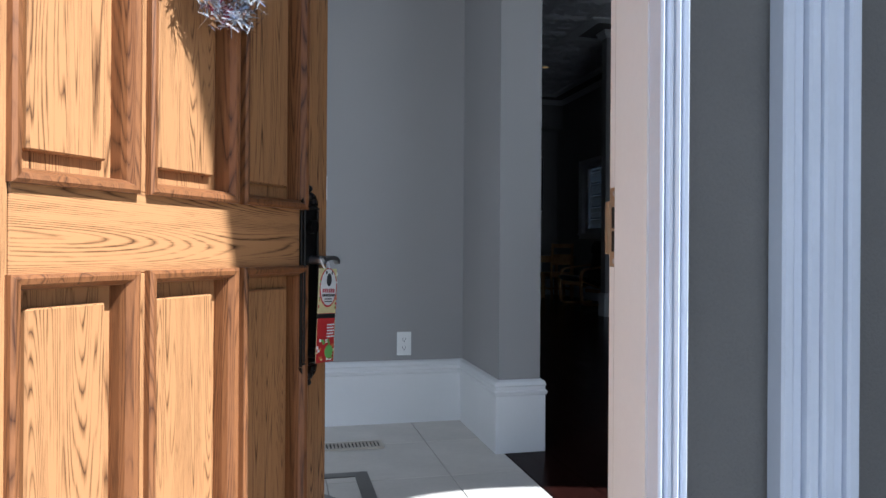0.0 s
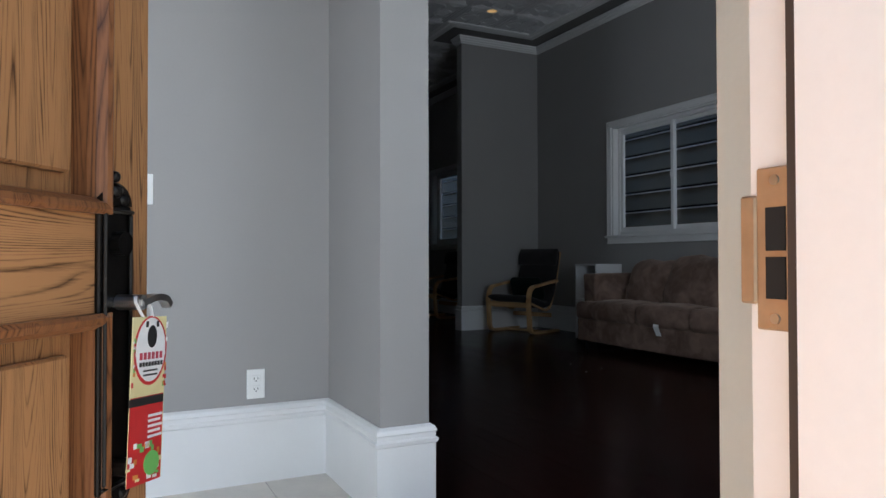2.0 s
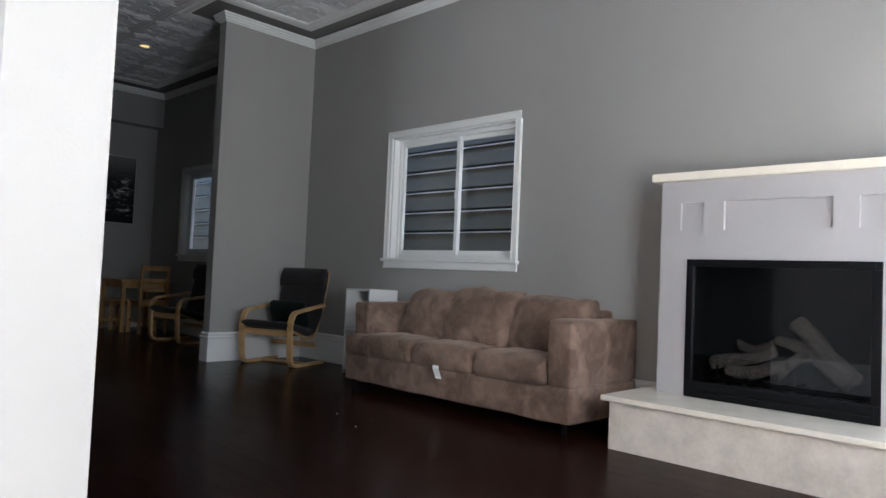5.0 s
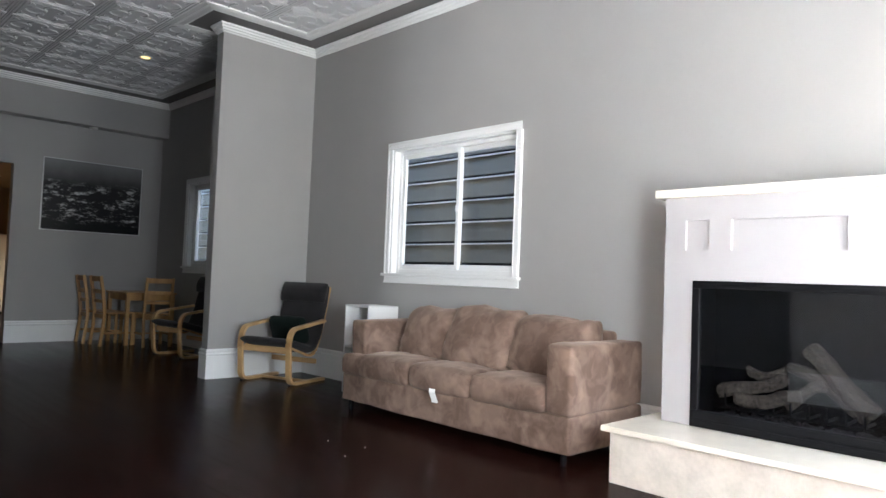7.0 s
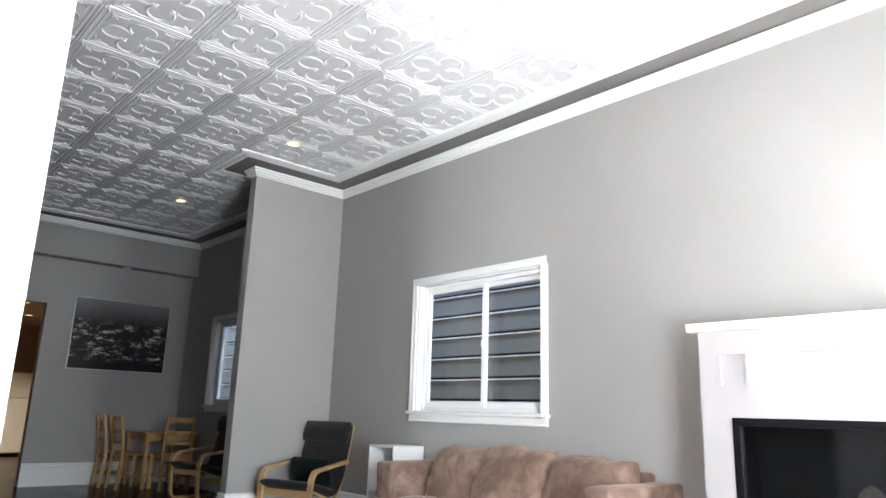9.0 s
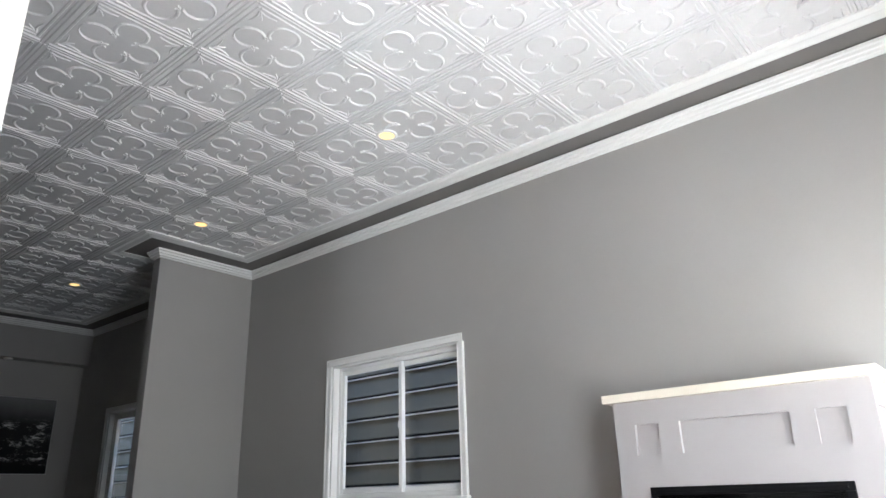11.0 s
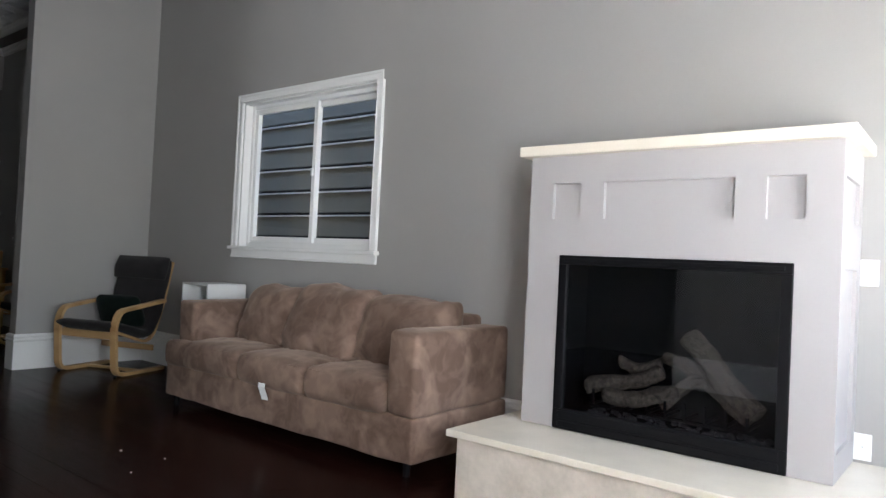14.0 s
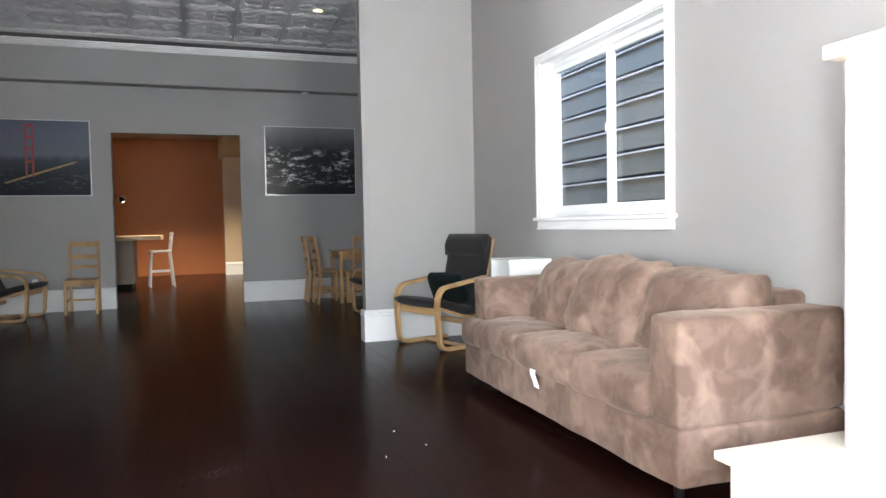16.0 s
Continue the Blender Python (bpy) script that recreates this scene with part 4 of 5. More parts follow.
def entrance_door():
    d = thing("entrance_door", "golden oak panelled entrance door, standing open", "door", m=pose(0.245, 1.893, 0.012, 0, 0, 54))
    wd, ht, th = 0.795, 2.13, 0.045
    cols = [(0.086, 0.274), (0.300, 0.493), (0.514, 0.706)]
    rows = [(0.20, 0.787), (0.907, 1.95)]
    xs = [0.0, 0.086, 0.274, 0.300, 0.493, 0.514, 0.706, wd]
    for a, b in ((0.0, 0.086), (0.706, wd)):
        part("stile", B(((a, 0.0, 0.0), (b, th, ht)), bevel=0.002), OAK, d)
    for z0, z1 in ((0.0, 0.20), (0.787, 0.907), (1.95, ht)):
        part("rail", B(((0.087, 0.0, z0), (0.705, th, z1)), bevel=0.002), OAK_RAIL, d)
    for z0, z1 in rows:
        for a, b in ((0.274, 0.300), (0.493, 0.514)):
            part("mullion", B(((a, 0.0, z0), (b, th, z1)), bevel=0.001), OAK, d)
        for a, b in cols:
            p = part("panel", B(((a, 0.028, z0), (b, 0.038, z1)), ((a + 0.034, 0.014, z0 + 0.040), (b - 0.034, 0.028, z1 - 0.040)), bevel=0.003), OAK, d)
            k = 0.020
            prof = [(0.0, -0.011), (0.005, -0.014), (0.012, -0.012), (k - 0.002, -0.002), (k, 0.008), (k, 0.028), (0.0, 0.028)]
            bm = bmesh.new()
            corner = [(a, z0), (b, z0), (b, z1), (a, z1)]
            sx, sz = [1, -1, -1, 1], [1, 1, -1, -1]
            rings = [[bm.verts.new((cx + ox * u - ox * 0.004, y, cz + oz * u - oz * 0.004)) for u, y in prof] for (cx, cz), ox, oz in zip(corner, sx, sz)]
            for i in range(4):
                for j in range(len(prof)):
                    r0, r1 = rings[i], rings[(i + 1) % 4]
                    bm.faces.new((r0[j], r0[(j + 1) % len(prof)], r1[(j + 1) % len(prof)], r1[j]))
            bmesh.ops.recalc_face_normals(bm, faces=bm.faces)
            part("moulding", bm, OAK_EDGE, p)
    # lock plate, cylinder, lever
    c, hw = 0.7205, 0.029
    pl = B(((c - hw, -0.008, 0.585), (c + hw, 0.0, 0.915)), bevel=0.003, seg=2)
    out = [(c + hw * math.cos(math.pi * i / 12), 0.915 + 0.026 * math.sin(math.pi * i / 12)) for i in range(13)]
    prism(pl, out, -0.008, 0.0, lambda u, v, w: (u, w, v))
    prism(pl, [(u, 1.50 - v) for u, v in out], -0.008, 0.0, lambda u, v, w: (u, w, v))
    for r, dx, zc in ((0.010, 0.0, 0.932), (0.007, 0.0, 0.948), (0.008, -0.014, 0.922), (0.008, 0.014, 0.922), (0.010, 0.0, 0.566), (0.007, 0.0, 0.551), (0.008, -0.014, 0.578), (0.008, 0.014, 0.578)):
        bmesh.ops.create_icosphere(pl, subdivisions=2, radius=r, matrix=Matrix.Translation((c + dx, -0.005, zc)))
    for xx in (c - hw + 0.003, c + hw - 0.008):
        box(pl, (xx, -0.013, 0.595), (xx + 0.005, -0.008, 0.905), 0.002)
    for zz in (0.590, 0.905):
        box(pl, (c - hw, -0.013, zz), (c + hw, -0.008, zz + 0.005), 0.002)
    plate = part("lock_plate", pl, BRONZE, d, "ornate dark bronze lock plate")
    part("cylinder", tube(bmesh.new(), (c, -0.020, 0.870), (c, -0.008, 0.870), 0.014, 20), BRONZE, plate)
    lv = tube(bmesh.new(), (c + 0.004, -0.040, 0.802), (c + 0.004, -0.008, 0.802), 0.009, 14)
    sweep(lv, rounded([(c, -0.038, 0.801), (c + 0.026, -0.040, 0.808), (c + 0.050, -0.038, 0.804), (c + 0.062, -0.035, 0.795)], 0.02), 0.012, 0.008, (0, 1, 0))
    part("lever_handle", lv, STEEL, plate, "curved steel lever handle")
    part("thumb_knob", tube(bmesh.new(), (c, -0.026, 0.612), (c, -0.008, 0.612), 0.011, 14), BRONZE, plate)
    for z in (0.25, 1.05, 1.88):
        part("hinge", tube(bmesh.new(), (-0.008, th + 0.006, z), (-0.008, th + 0.006, z + 0.1), 0.007, 10), BRASS, d)
    return d


entrance_door()
DOOR_AT = pose(0.245, 1.893, 0.012, 0, 0, 54)


def wreath():
    """A small ring of tinsel on the door."""
    w = thing("wreath", "small silver and red tinsel wreath on the oak door", "wreath", m=DOOR_AT @ pose(0.427, -0.038, 1.275))
    rnd = random.Random(8)
    for nm, material, count, lab in (("silver_tinsel", TINSEL, 900, "silver foil tinsel"), ("red_tinsel", REDTIN, 260, "red foil tinsel")):
        bm = bmesh.new()
        for _ in range(count):
            a = rnd.uniform(0, 2 * math.pi)
            if nm == "red_tinsel" and not (1.9 < a < 3.6 or 4.4 < a < 5.0):
                continue
            r, h = 0.066 + rnd.gauss(0, 0.014), rnd.gauss(0, 0.012)
            p = Vector((r * math.cos(a), -abs(h) * 0.6 + 0.012, r * math.sin(a)))
            q = p + Vector((rnd.uniform(-1, 1), rnd.uniform(-1, 0.4), rnd.uniform(-1, 1))).normalized() * rnd.uniform(0.012, 0.028)
            s = Vector((rnd.uniform(-1, 1), rnd.uniform(-1, 1), rnd.uniform(-1, 1))).normalized() * 0.0022
            bm.faces.new([bm.verts.new(v) for v in (p - s, p + s, q + s * 0.4, q - s * 0.4)])
        tagged(part(nm, bm, material, w, lab), kind="stuff")
    ring = bmesh.new()
    pts = [(0.066 * math.cos(i * math.pi / 16), 0.014, 0.066 * math.sin(i * math.pi / 16)) for i in range(33)]
    sweep(ring, pts, 0.010, 0.010, (0, 1, 0))
    part("wire_ring", ring, TINSEL, w)


TINSEL = mat("silver_foil", (0.75, 0.76, 0.80), 0.2, metal=1.0, vary=0.2, bump=0.0)
REDTIN = mat("red_foil", (0.55, 0.03, 0.08), 0.25, metal=0.8, vary=0.2, bump=0.0)
wreath()


def door_hanger():
    """A printed card that hangs from the lever by its loop."""
    t = thing("door_hanger", "printed red and white menu card hanging from the door lever", "menu card", m=DOOR_AT @ pose(0.726, -0.044, 0.690, 0, 3, -6))
    c = lambda n, r=0.4: mat(n, n_col[n], r, vary=0.08, scale=40, bump=0.0)
    n_col = {"card_cream": (0.75, 0.68, 0.35), "card_white": (0.85, 0.85, 0.83), "card_red": (0.55, 0.03, 0.03), "card_black": (0.02, 0.02, 0.02), "card_green": (0.18, 0.5, 0.12), "card_orange": (0.65, 0.25, 0.05), "card_rose": (0.5, 0.06, 0.09)}
    M = {k: c(k) for k in n_col}
    w, h = 0.029, 0.095
    part("card", B(((-w, -0.0008, -h), (w, 0.0008, h)), bevel=0.0005), M["card_cream"], t, "pale yellow printed card")

    def patch(name, x0, x1, z0, z1, key, lift=1):
        part(name, B(((x0, -0.0008 - 0.0004 * lift, z0), (x1, -0.0008, z1))), M[key], t)

    def disc(name, cx, cz, rx, rz, key, lift=1):
        bm = bmesh.new()
        prism(bm, [(cx + rx * math.cos(i * math.pi / 16), cz + rz * math.sin(i * math.pi / 16)) for i in range(32)], -0.0008 - 0.0004 * lift, -0.0008, lambda u, v, s: (u, s, v))
        part(name, bm, M[key], t)

    disc("red_oval", 0.002, 0.056, 0.028, 0.040, "card_red", 1)
    disc("white_oval", 0.002, 0.057, 0.025, 0.037, "card_white", 2)
    disc("emblem", 0.003, 0.072, 0.008, 0.013, "card_black", 3)
    patch("horn", -0.008, -0.004, 0.083, 0.090, "card_black", 3)
    patch("horn", 0.010, 0.014, 0.083, 0.090, "card_black", 3)
    for k in range(6):
        patch("red_lettering", -0.017 + k * 0.0068, -0.0125 + k * 0.0068, 0.046, 0.054, "card_rose", 3)
    for k in range(8):
        patch("black_lettering", -0.017 + k * 0.0051, -0.0132 + k * 0.0051, 0.038, 0.043, "card_black", 3)
    for k in range(2):
        patch("small_print", -0.010, 0.014, 0.032 - k * 0.005, 0.034 - k * 0.005, "card_black", 3)
    patch("red_field", -w, 0.027, -h, 0.004, "card_red", 1)
    patch("black_banner", -0.0315, 0.027, -0.006, 0.003, "card_black", 2)
    for k in range(5):
        patch("white_line", 0.002, 0.026 - 0.003 * (k % 2), -0.021 - k * 0.006, -0.018 - k * 0.006, "card_white", 2)
    rnd = random.Random(3)
    for k in range(26):
        x, z = rnd.uniform(-0.032, 0.020), rnd.uniform(-0.094, -0.052)
        patch("food_fleck", x, x + rnd.uniform(0.003, 0.009), z, z + rnd.uniform(0.003, 0.008), rnd.choice(("card_orange", "card_cream", "card_white", "card_green")), 2)
    for k in range(24):
        x, z = rnd.choice((-1, 1)) * rnd.uniform(0.024, 0.029), rnd.uniform(0.012, 0.094)
        patch("food_fleck", x, x + 0.003, z, z + rnd.uniform(0.002, 0.006), rnd.choice(("card_orange", "card_red", "card_white", "card_green")), 1)
    disc("green_badge", 0.010, -0.074, 0.013, 0.014, "card_green", 3)
    loop = bmesh.new()
    sweep(loop, rounded([(-0.012, 0.0, h), (-0.022, 0.004, h + 0.018), (-0.010, 0.012, h + 0.026), (0.006, 0.006, h + 0.016), (0.004, 0.0, h)], 0.01), 0.004, 0.0012, (0, 1, 0))
    part("loop", loop, M["card_white"], t)


door_hanger()


def door_frame():
    f = tagged(thing("door_1", "cream painted entrance door frame with white outer casing", "door frame", m=pose(0.65, 1.87, 0)), kind="structure")
    H = 2.16
    for a, b, s in ((1.045, 1.075, 1), (0.225, 0.238, -1)):
        wpart("jamb", B(((a, FRONT_OUT - 0.002, -0.02), (b, 1.870, H - 0.02))), CREAM, f)
        inner = (1.062, 1.075) if s > 0 else (0.225, 0.2315)
        wpart("jamb", B(((inner[0], 1.880, -0.02), (inner[1], 1.917, H - 0.02))), CREAM, f)
        if s < 0:
            wpart("wall_return", B(((0.225, 1.917, -0.02), (0.2290, FRONT + 0.004, H - 0.02))), WALL, f)
    wpart("weatherstrip", B(((1.050, 1.870, -0.02), (1.075, 1.880, H - 0.02))), RUBBER, f)
    wpart("jamb_head", B(((0.225, FRONT_OUT - 0.002, H - 0.02), (1.075, FRONT + 0.004, H))), CREAM, f)
    wpart("threshold", B(((0.225, FRONT_OUT - 0.03, -0.03), (1.075, FRONT, 0.006)), bevel=0.006), BRASS, f)

    def casing(x0, x1, y, label):
        bm = bmesh.new()
        n = 7
        s = (x1 - x0) / n
        for k, dep in enumerate((0.030, 0.024, 0.034, 0.040, 0.034, 0.042, 0.026)):
            box(bm, (x0 + k * s, y - dep, -0.03), (x0 + (k + 1) * s, y, H + 0.11), 0.003)
        wpart("casing", bm, OUT_WHITE, f, label)

    casing(1.047, 1.083, FRONT_OUT, "white fluted casing")
    casing(0.187, 0.223, FRONT_OUT, "white fluted casing")
    casing(1.215, 1.335, FRONT_OUT, "white fluted pilaster")
    casing(-0.08, 0.04, FRONT_OUT, "white fluted pilaster")
    wpart("casing_head", B(((0.04, FRONT_OUT - 0.04, H + 0.005), (1.215, FRONT_OUT - 0.001, H + 0.10)), bevel=0.006), OUT_WHITE, f)
    st = B(((1.058, 1.880, 0.815), (1.0615, 1.910, 0.924)), bevel=0.0012)
    box(st, (1.0575, 1.910, 0.832), (1.0615, 1.923, 0.906), 0.0015)
    plate = wpart("strike_plate", st, BRASS, f, "tarnished brass strike plate")
    for z0, z1 in ((0.836, 0.864), (0.868, 0.897)):
        wpart("bolt_hole", B(((1.0572, 1.887, z0), (1.0585, 1.902, z1))), DARK, plate)
    for z in (0.823, 0.915):
        wpart("screw", tube(bmesh.new(), (1.0565, 1.895, z), (1.0585, 1.895, z), 0.0035, 12), STEEL, plate)


door_frame()


def plate_fitting(name, label, m, kind):
    """An outlet, switch or blank wall plate; its face looks along local -y."""
    p = thing(name, label, "wall plate", m=m)
    part("cover_plate", B(((-0.035, -0.006, -0.057), (0.035, 0.0, 0.057)), bevel=0.003, seg=2), PLASTIC, p)
    if kind == "outlet":
        for z in (-0.020, 0.020):
            s = part("socket", B(((-0.017, -0.0085, z - 0.014), (0.017, -0.006, z + 0.014)), bevel=0.004, seg=2), PLASTIC, p)
            for x in (-0.007, 0.007):
                part("slot", B(((x - 0.0012, -0.0089, z - 0.003), (x + 0.0012, -0.0084, z + 0.006))), DARK, s)
            part("slot", tube(bmesh.new(), (0, -0.0089, z - 0.008), (0, -0.0084, z - 0.008), 0.0025, 8), DARK, s)
    elif kind == "switch":
        part("rocker", B(((-0.016, -0.009, -0.033), (0.016, -0.006, 0.033)), bevel=0.0025), PLASTIC, p)
    else:
        part("screw", tube(bmesh.new(), (0, -0.0072, 0), (0, -0.006, 0), 0.004, 10), STEEL, p)


plate_fitting("light_switch", "white rocker switch on the grey entrance wall", pose(0.797, 4.33, 1.125), "switch")
plate_fitting("light_switch", "white rocker switch on the return wall inside the entrance", pose(1.27, 2.040, 1.068, 0, 0, -90), "switch")
plate_fitting("wall_outlet", "white double outlet above the baseboard", pose(1.205, 4.33, 0.381), "outlet")
plate_fitting("wall_outlet", "white double outlet on the dining room wall", pose(1.04, FAR, 0.40), "outlet")
plate_fitting("wall_outlet", "white double outlet beside the dining chairs", pose(4.80, FAR, 0.42), "outlet")
plate_fitting("light_switch", "white rocker switch beside the fireplace", pose(EAST, 3.054, 1.125, 0, 0, -90), "switch")
plate_fitting("wall_plate", "white cable plate beside the hearth", pose(EAST, 3.058, 0.382, 0, 0, -90), "blank")
plate_fitting("wall_plate", "white cable plate above the baseboard", pose(EAST, 2.761, 0.37, 0, 0, -90), "blank")
plate_fitting("wall_plate", "white blank plate above the baseboard", pose(EAST, 2.246, 0.37, 0, 0, -90), "plain")


def recessed_light(x, y, z=CEIL, group="recessed ceiling lights"):
    r = thing("recessed_light", "round recessed ceiling light with a warm glowing lens", "ceiling light", group, pose(x, y, z))
    bm = bmesh.new()
    k = 28
    prof = [(0.078, 0.004), (0.078, -0.008), (0.070, -0.013), (0.056, -0.011), (0.052, 0.0)]
    rings = [[bm.verts.new((rr * math.cos(2 * math.pi * i / k), rr * math.sin(2 * math.pi * i / k), zz)) for i in range(k)] for rr, zz in prof]
    for r0, r1 in zip(rings, rings[1:]):
        for i in range(k):
            bm.faces.new((r0[i], r0[(i + 1) % k], r1[(i + 1) % k], r1[i]))
    bmesh.ops.recalc_face_normals(bm, faces=bm.faces)
    part("trim_ring", bm, WHITE, r, smooth=True)
    part("lens", tube(bmesh.new(), (0, 0, -0.010), (0, 0, -0.004), 0.056, 28), BULB, r, "warm white glowing lens")


for x in (2.20, 4.57):
    for y in (5.69, 8.20, 10.97):
        recessed_light(x, y)
# only the first kitchen light is known; three are added to brighten the room
for x, y, z, watts in ((3.98, 15.9, 2.75, 6.0), (2.0, 17.7, 3.22, 11.0), (3.1, 17.7, 3.22, 11.0), (4.45, 17.9, 2.75, 3.5)):
    recessed_light(x, y, z, "kitchen ceiling lights")
    lamp("kitchen_light_and_fill", "SPOT", pose(x, y, z - 0.03), watts, (1.0, 0.84, 0.63), 0.05)

sd = thing("smoke_detector", "flat white smoke detector under the soffit", "smoke detector", m=pose(4.70, FAR - 0.11, 3.10))
part("housing", tube(bmesh.new(), (0, 0, -0.022), (0, 0, 0), 0.05, 24, 0.06), WHITE, sd)


# ---------------------------------------------------------------- chairs and table
BIRCH = wood("honey_birch_veneer", (0.42, 0.24, 0.10), (0.60, 0.38, 0.18), 0.4, "X", 8, 0.1, contrast=(0.2, 0.75), rings=False)
PINE = wood("golden_pine", (0.33, 0.17, 0.060), (0.50, 0.30, 0.120), 0.42, "Z", 9, 0.1, contrast=(0.2, 0.75), rings=False)
CHARCOAL = mat("charcoal_woven_cotton", (0.022, 0.020, 0.021), 0.95, vary=0.3, scale=10, fine=400, bump=0.35, spec=0.2, sheen=0.1)
GREEN = mat("dark_green_velvet", (0.003, 0.008, 0.0065), 0.9, vary=0.3, scale=12, fine=300, bump=0.2, spec=0.15, sheen=0.05)


def pad(bm, line, width, thick, seed=0.0, cross=10):
    """A soft pad along a bent line in the local y-z plane."""
    pts = rounded([(0, *p) for p in line], 0.14, 6)
    dense = []
    for a, b in zip(pts, pts[1:]):
        steps = max(1, int((b - a).length / 0.03))
        dense += [a.lerp(b, i / steps) for i in range(steps)]
    dense.append(pts[-1])
    rings = []
    n = len(dense)
    for i, p in enumerate(dense):
        d = (dense[min(i + 1, n - 1)] - dense[max(i - 1, 0)]).normalized()
        up = Vector((1, 0, 0)).cross(d).normalized()
        e = min(i, n - 1 - i)
        end = math.sqrt(1 - max(0.0, 1 - (e + 0.35) / 3.0) ** 2)
        ring = []
        for k in range(2 * cross):
            a = 2 * math.pi * k / (2 * cross)
            cx, cz = math.cos(a), math.sin(a)
            x = math.copysign(abs(cx) ** 0.28, cx) * width / 2 * (0.97 + 0.03 * end)
            z = math.copysign(abs(cz) ** 0.75, cz) * thick / 2 * end
            q = p + Vector((x, 0, 0)) + up * z
            ring.append(bm.verts.new(q + noise.noise_vector(q * 7 + Vector((seed, 0, 0))) * 0.006))
        rings.append(ring)
    m = 2 * cross
    for r0, r1 in zip(rings, rings[1:]):
        for k in range(m):
            bm.faces.new((r0[k], r0[(k + 1) % m], r1[(k + 1) % m], r1[k]))
    bm.faces.new(rings[0][::-1])
    bm.faces.new(rings[-1])
    bmesh.ops.recalc_face_normals(bm, faces=bm.faces)
    return bm


def armchair(m, label):
    """A bentwood cantilever armchair; it faces local -y, with the front feet near y = 0."""
    c = thing("armchair", label, "armchair", "bentwood armchairs", m)
    for s in (-1, 1):
        x = s * 0.30
        line = rounded([(x, 0.58, 0.015), (x, 0.02, 0.015), (x, -0.01, 0.43), (x, 0.04, 0.545), (x, 0.56, 0.615)], 0.09, 7)
        part("side_frame", sweep(bmesh.new(), line, 0.058, 0.028, (1, 0, 0)), BIRCH, c, "bent birch arm and leg")
        rail = rounded([(s * 0.255, 0.03, 0.375), (s * 0.255, 0.46, 0.235), (s * 0.255, 0.58, 0.50), (s * 0.255, 0.70, 0.96)], 0.16, 7)
        part("back_rail", sweep(bmesh.new(), rail, 0.028, 0.022, (1, 0, 0)), BIRCH, c)
    for y, z, h in ((0.035, 0.335, 0.062), (0.47, 0.20, 0.05)):
        part("cross_rail", B(((-0.286, y - 0.01, z - h / 2), (0.286, y + 0.01, z + h / 2)), bevel=0.003), BIRCH, c)
    part("cross_rail", B(((-0.286, 0.30, 0.004), (0.286, 0.345, 0.026)), bevel=0.003), BIRCH, c)
    for z, y in ((0.55, 0.605), (0.70, 0.645), (0.85, 0.682)):
        part("slat", B(((-0.25, y - 0.006, z - 0.02), (0.25, y + 0.006, z + 0.02)), bevel=0.003), BIRCH, c)
    part("seat_pad", pad(bmesh.new(), [(-0.045, 0.425), (0.20, 0.385), (0.44, 0.300), (0.55, 0.50), (0.66, 0.97)], 0.565, 0.085, m.translation.x), CHARCOAL, c, "charcoal cotton pad", True)
    part("headrest", pad(bmesh.new(), [(0.575, 0.80), (0.600, 0.90), (0.628, 0.995)], 0.57, 0.115, 4 + m.translation.x), CHARCOAL, c, "charcoal cotton head roll", True)
    for s in (-1, 1):
        part("foot_pad", tube(bmesh.new(), (s * 0.30, 0.03, 0.0), (s * 0.30, 0.03, 0.012), 0.012, 10), DARK, c)
    return c


# facing into the room from the corner of the stub partition
CHAIR_AT = pose(4.984, 8.545, 0, 0, 0, -70)
armchair(CHAIR_AT, "birch bentwood armchair with a charcoal cushion in the corner")
armchair(pose(1.19, 12.60, 0, 0, 0, 82), "birch bentwood armchair with a charcoal cushion by the dining wall")
armchair(pose(5.00, 10.95, 0, 0, 0, -82), "birch bentwood armchair with a charcoal cushion under the dining window")
pl = thing("cushion", "dark green velvet cushion leaning in the armchair", "cushion", m=CHAIR_AT @ pose(0.02, 0.40, 0.385, 22, 0, 4))
part("cover", soft_box(bmesh.new(), (-0.21, -0.045, 0.0), (0.21, 0.045, 0.29), 0.042, (0.01, 0.028, 0.0), 0.006, 77, pinch=0.012), GREEN, pl, smooth=True)


def dining_chair(m, label):
    """A plain pine ladder-back chair; it faces local -y."""
    c = thing("dining_chair", label, "chair", "pine dining chairs", m)
    for s in (-1, 1):
        part("leg", B(((s * 0.185 - 0.019, -0.20, 0.0), (s * 0.185 + 0.019, -0.162, 0.44)), bevel=0.004), PINE, c)
        bm = sweep(bmesh.new(), [(s * 0.175, 0.24, 0.0), (s * 0.175, 0.205, 0.30), (s * 0.175, 0.20, 0.47), (s * 0.175, 0.235, 0.75), (s * 0.175, 0.275, 0.955)], 0.032, 0.040, (1, 0, 0))
        part("back_post", bm, PINE, c)
        part("stretcher", B(((s * 0.182 - 0.010, -0.165, 0.16), (s * 0.182 + 0.010, 0.205, 0.19)), bevel=0.003), PINE, c)
    part("stretcher", B(((-0.17, 0.005, 0.165), (0.17, 0.025, 0.187)), bevel=0.003), PINE, c)
    for y, z in ((-0.181, 0.405), (0.196, 0.405)):
        part("seat_rail", B(((-0.168, y - 0.010, z - 0.028), (0.168, y + 0.010, z + 0.028)), bevel=0.003), PINE, c)
    part("seat", B(((-0.205, -0.215, 0.440), (0.205, 0.190, 0.460)), bevel=0.006, seg=2), PINE, c)
    for z, h, y in ((0.915, 0.070, 0.262), (0.745, 0.055, 0.233), (0.610, 0.045, 0.215)):
        part("back_slat", B(((-0.162, y - 0.009, z - h / 2), (0.162, y + 0.009, z + h / 2)), bevel=0.004), PINE, c)
    return c


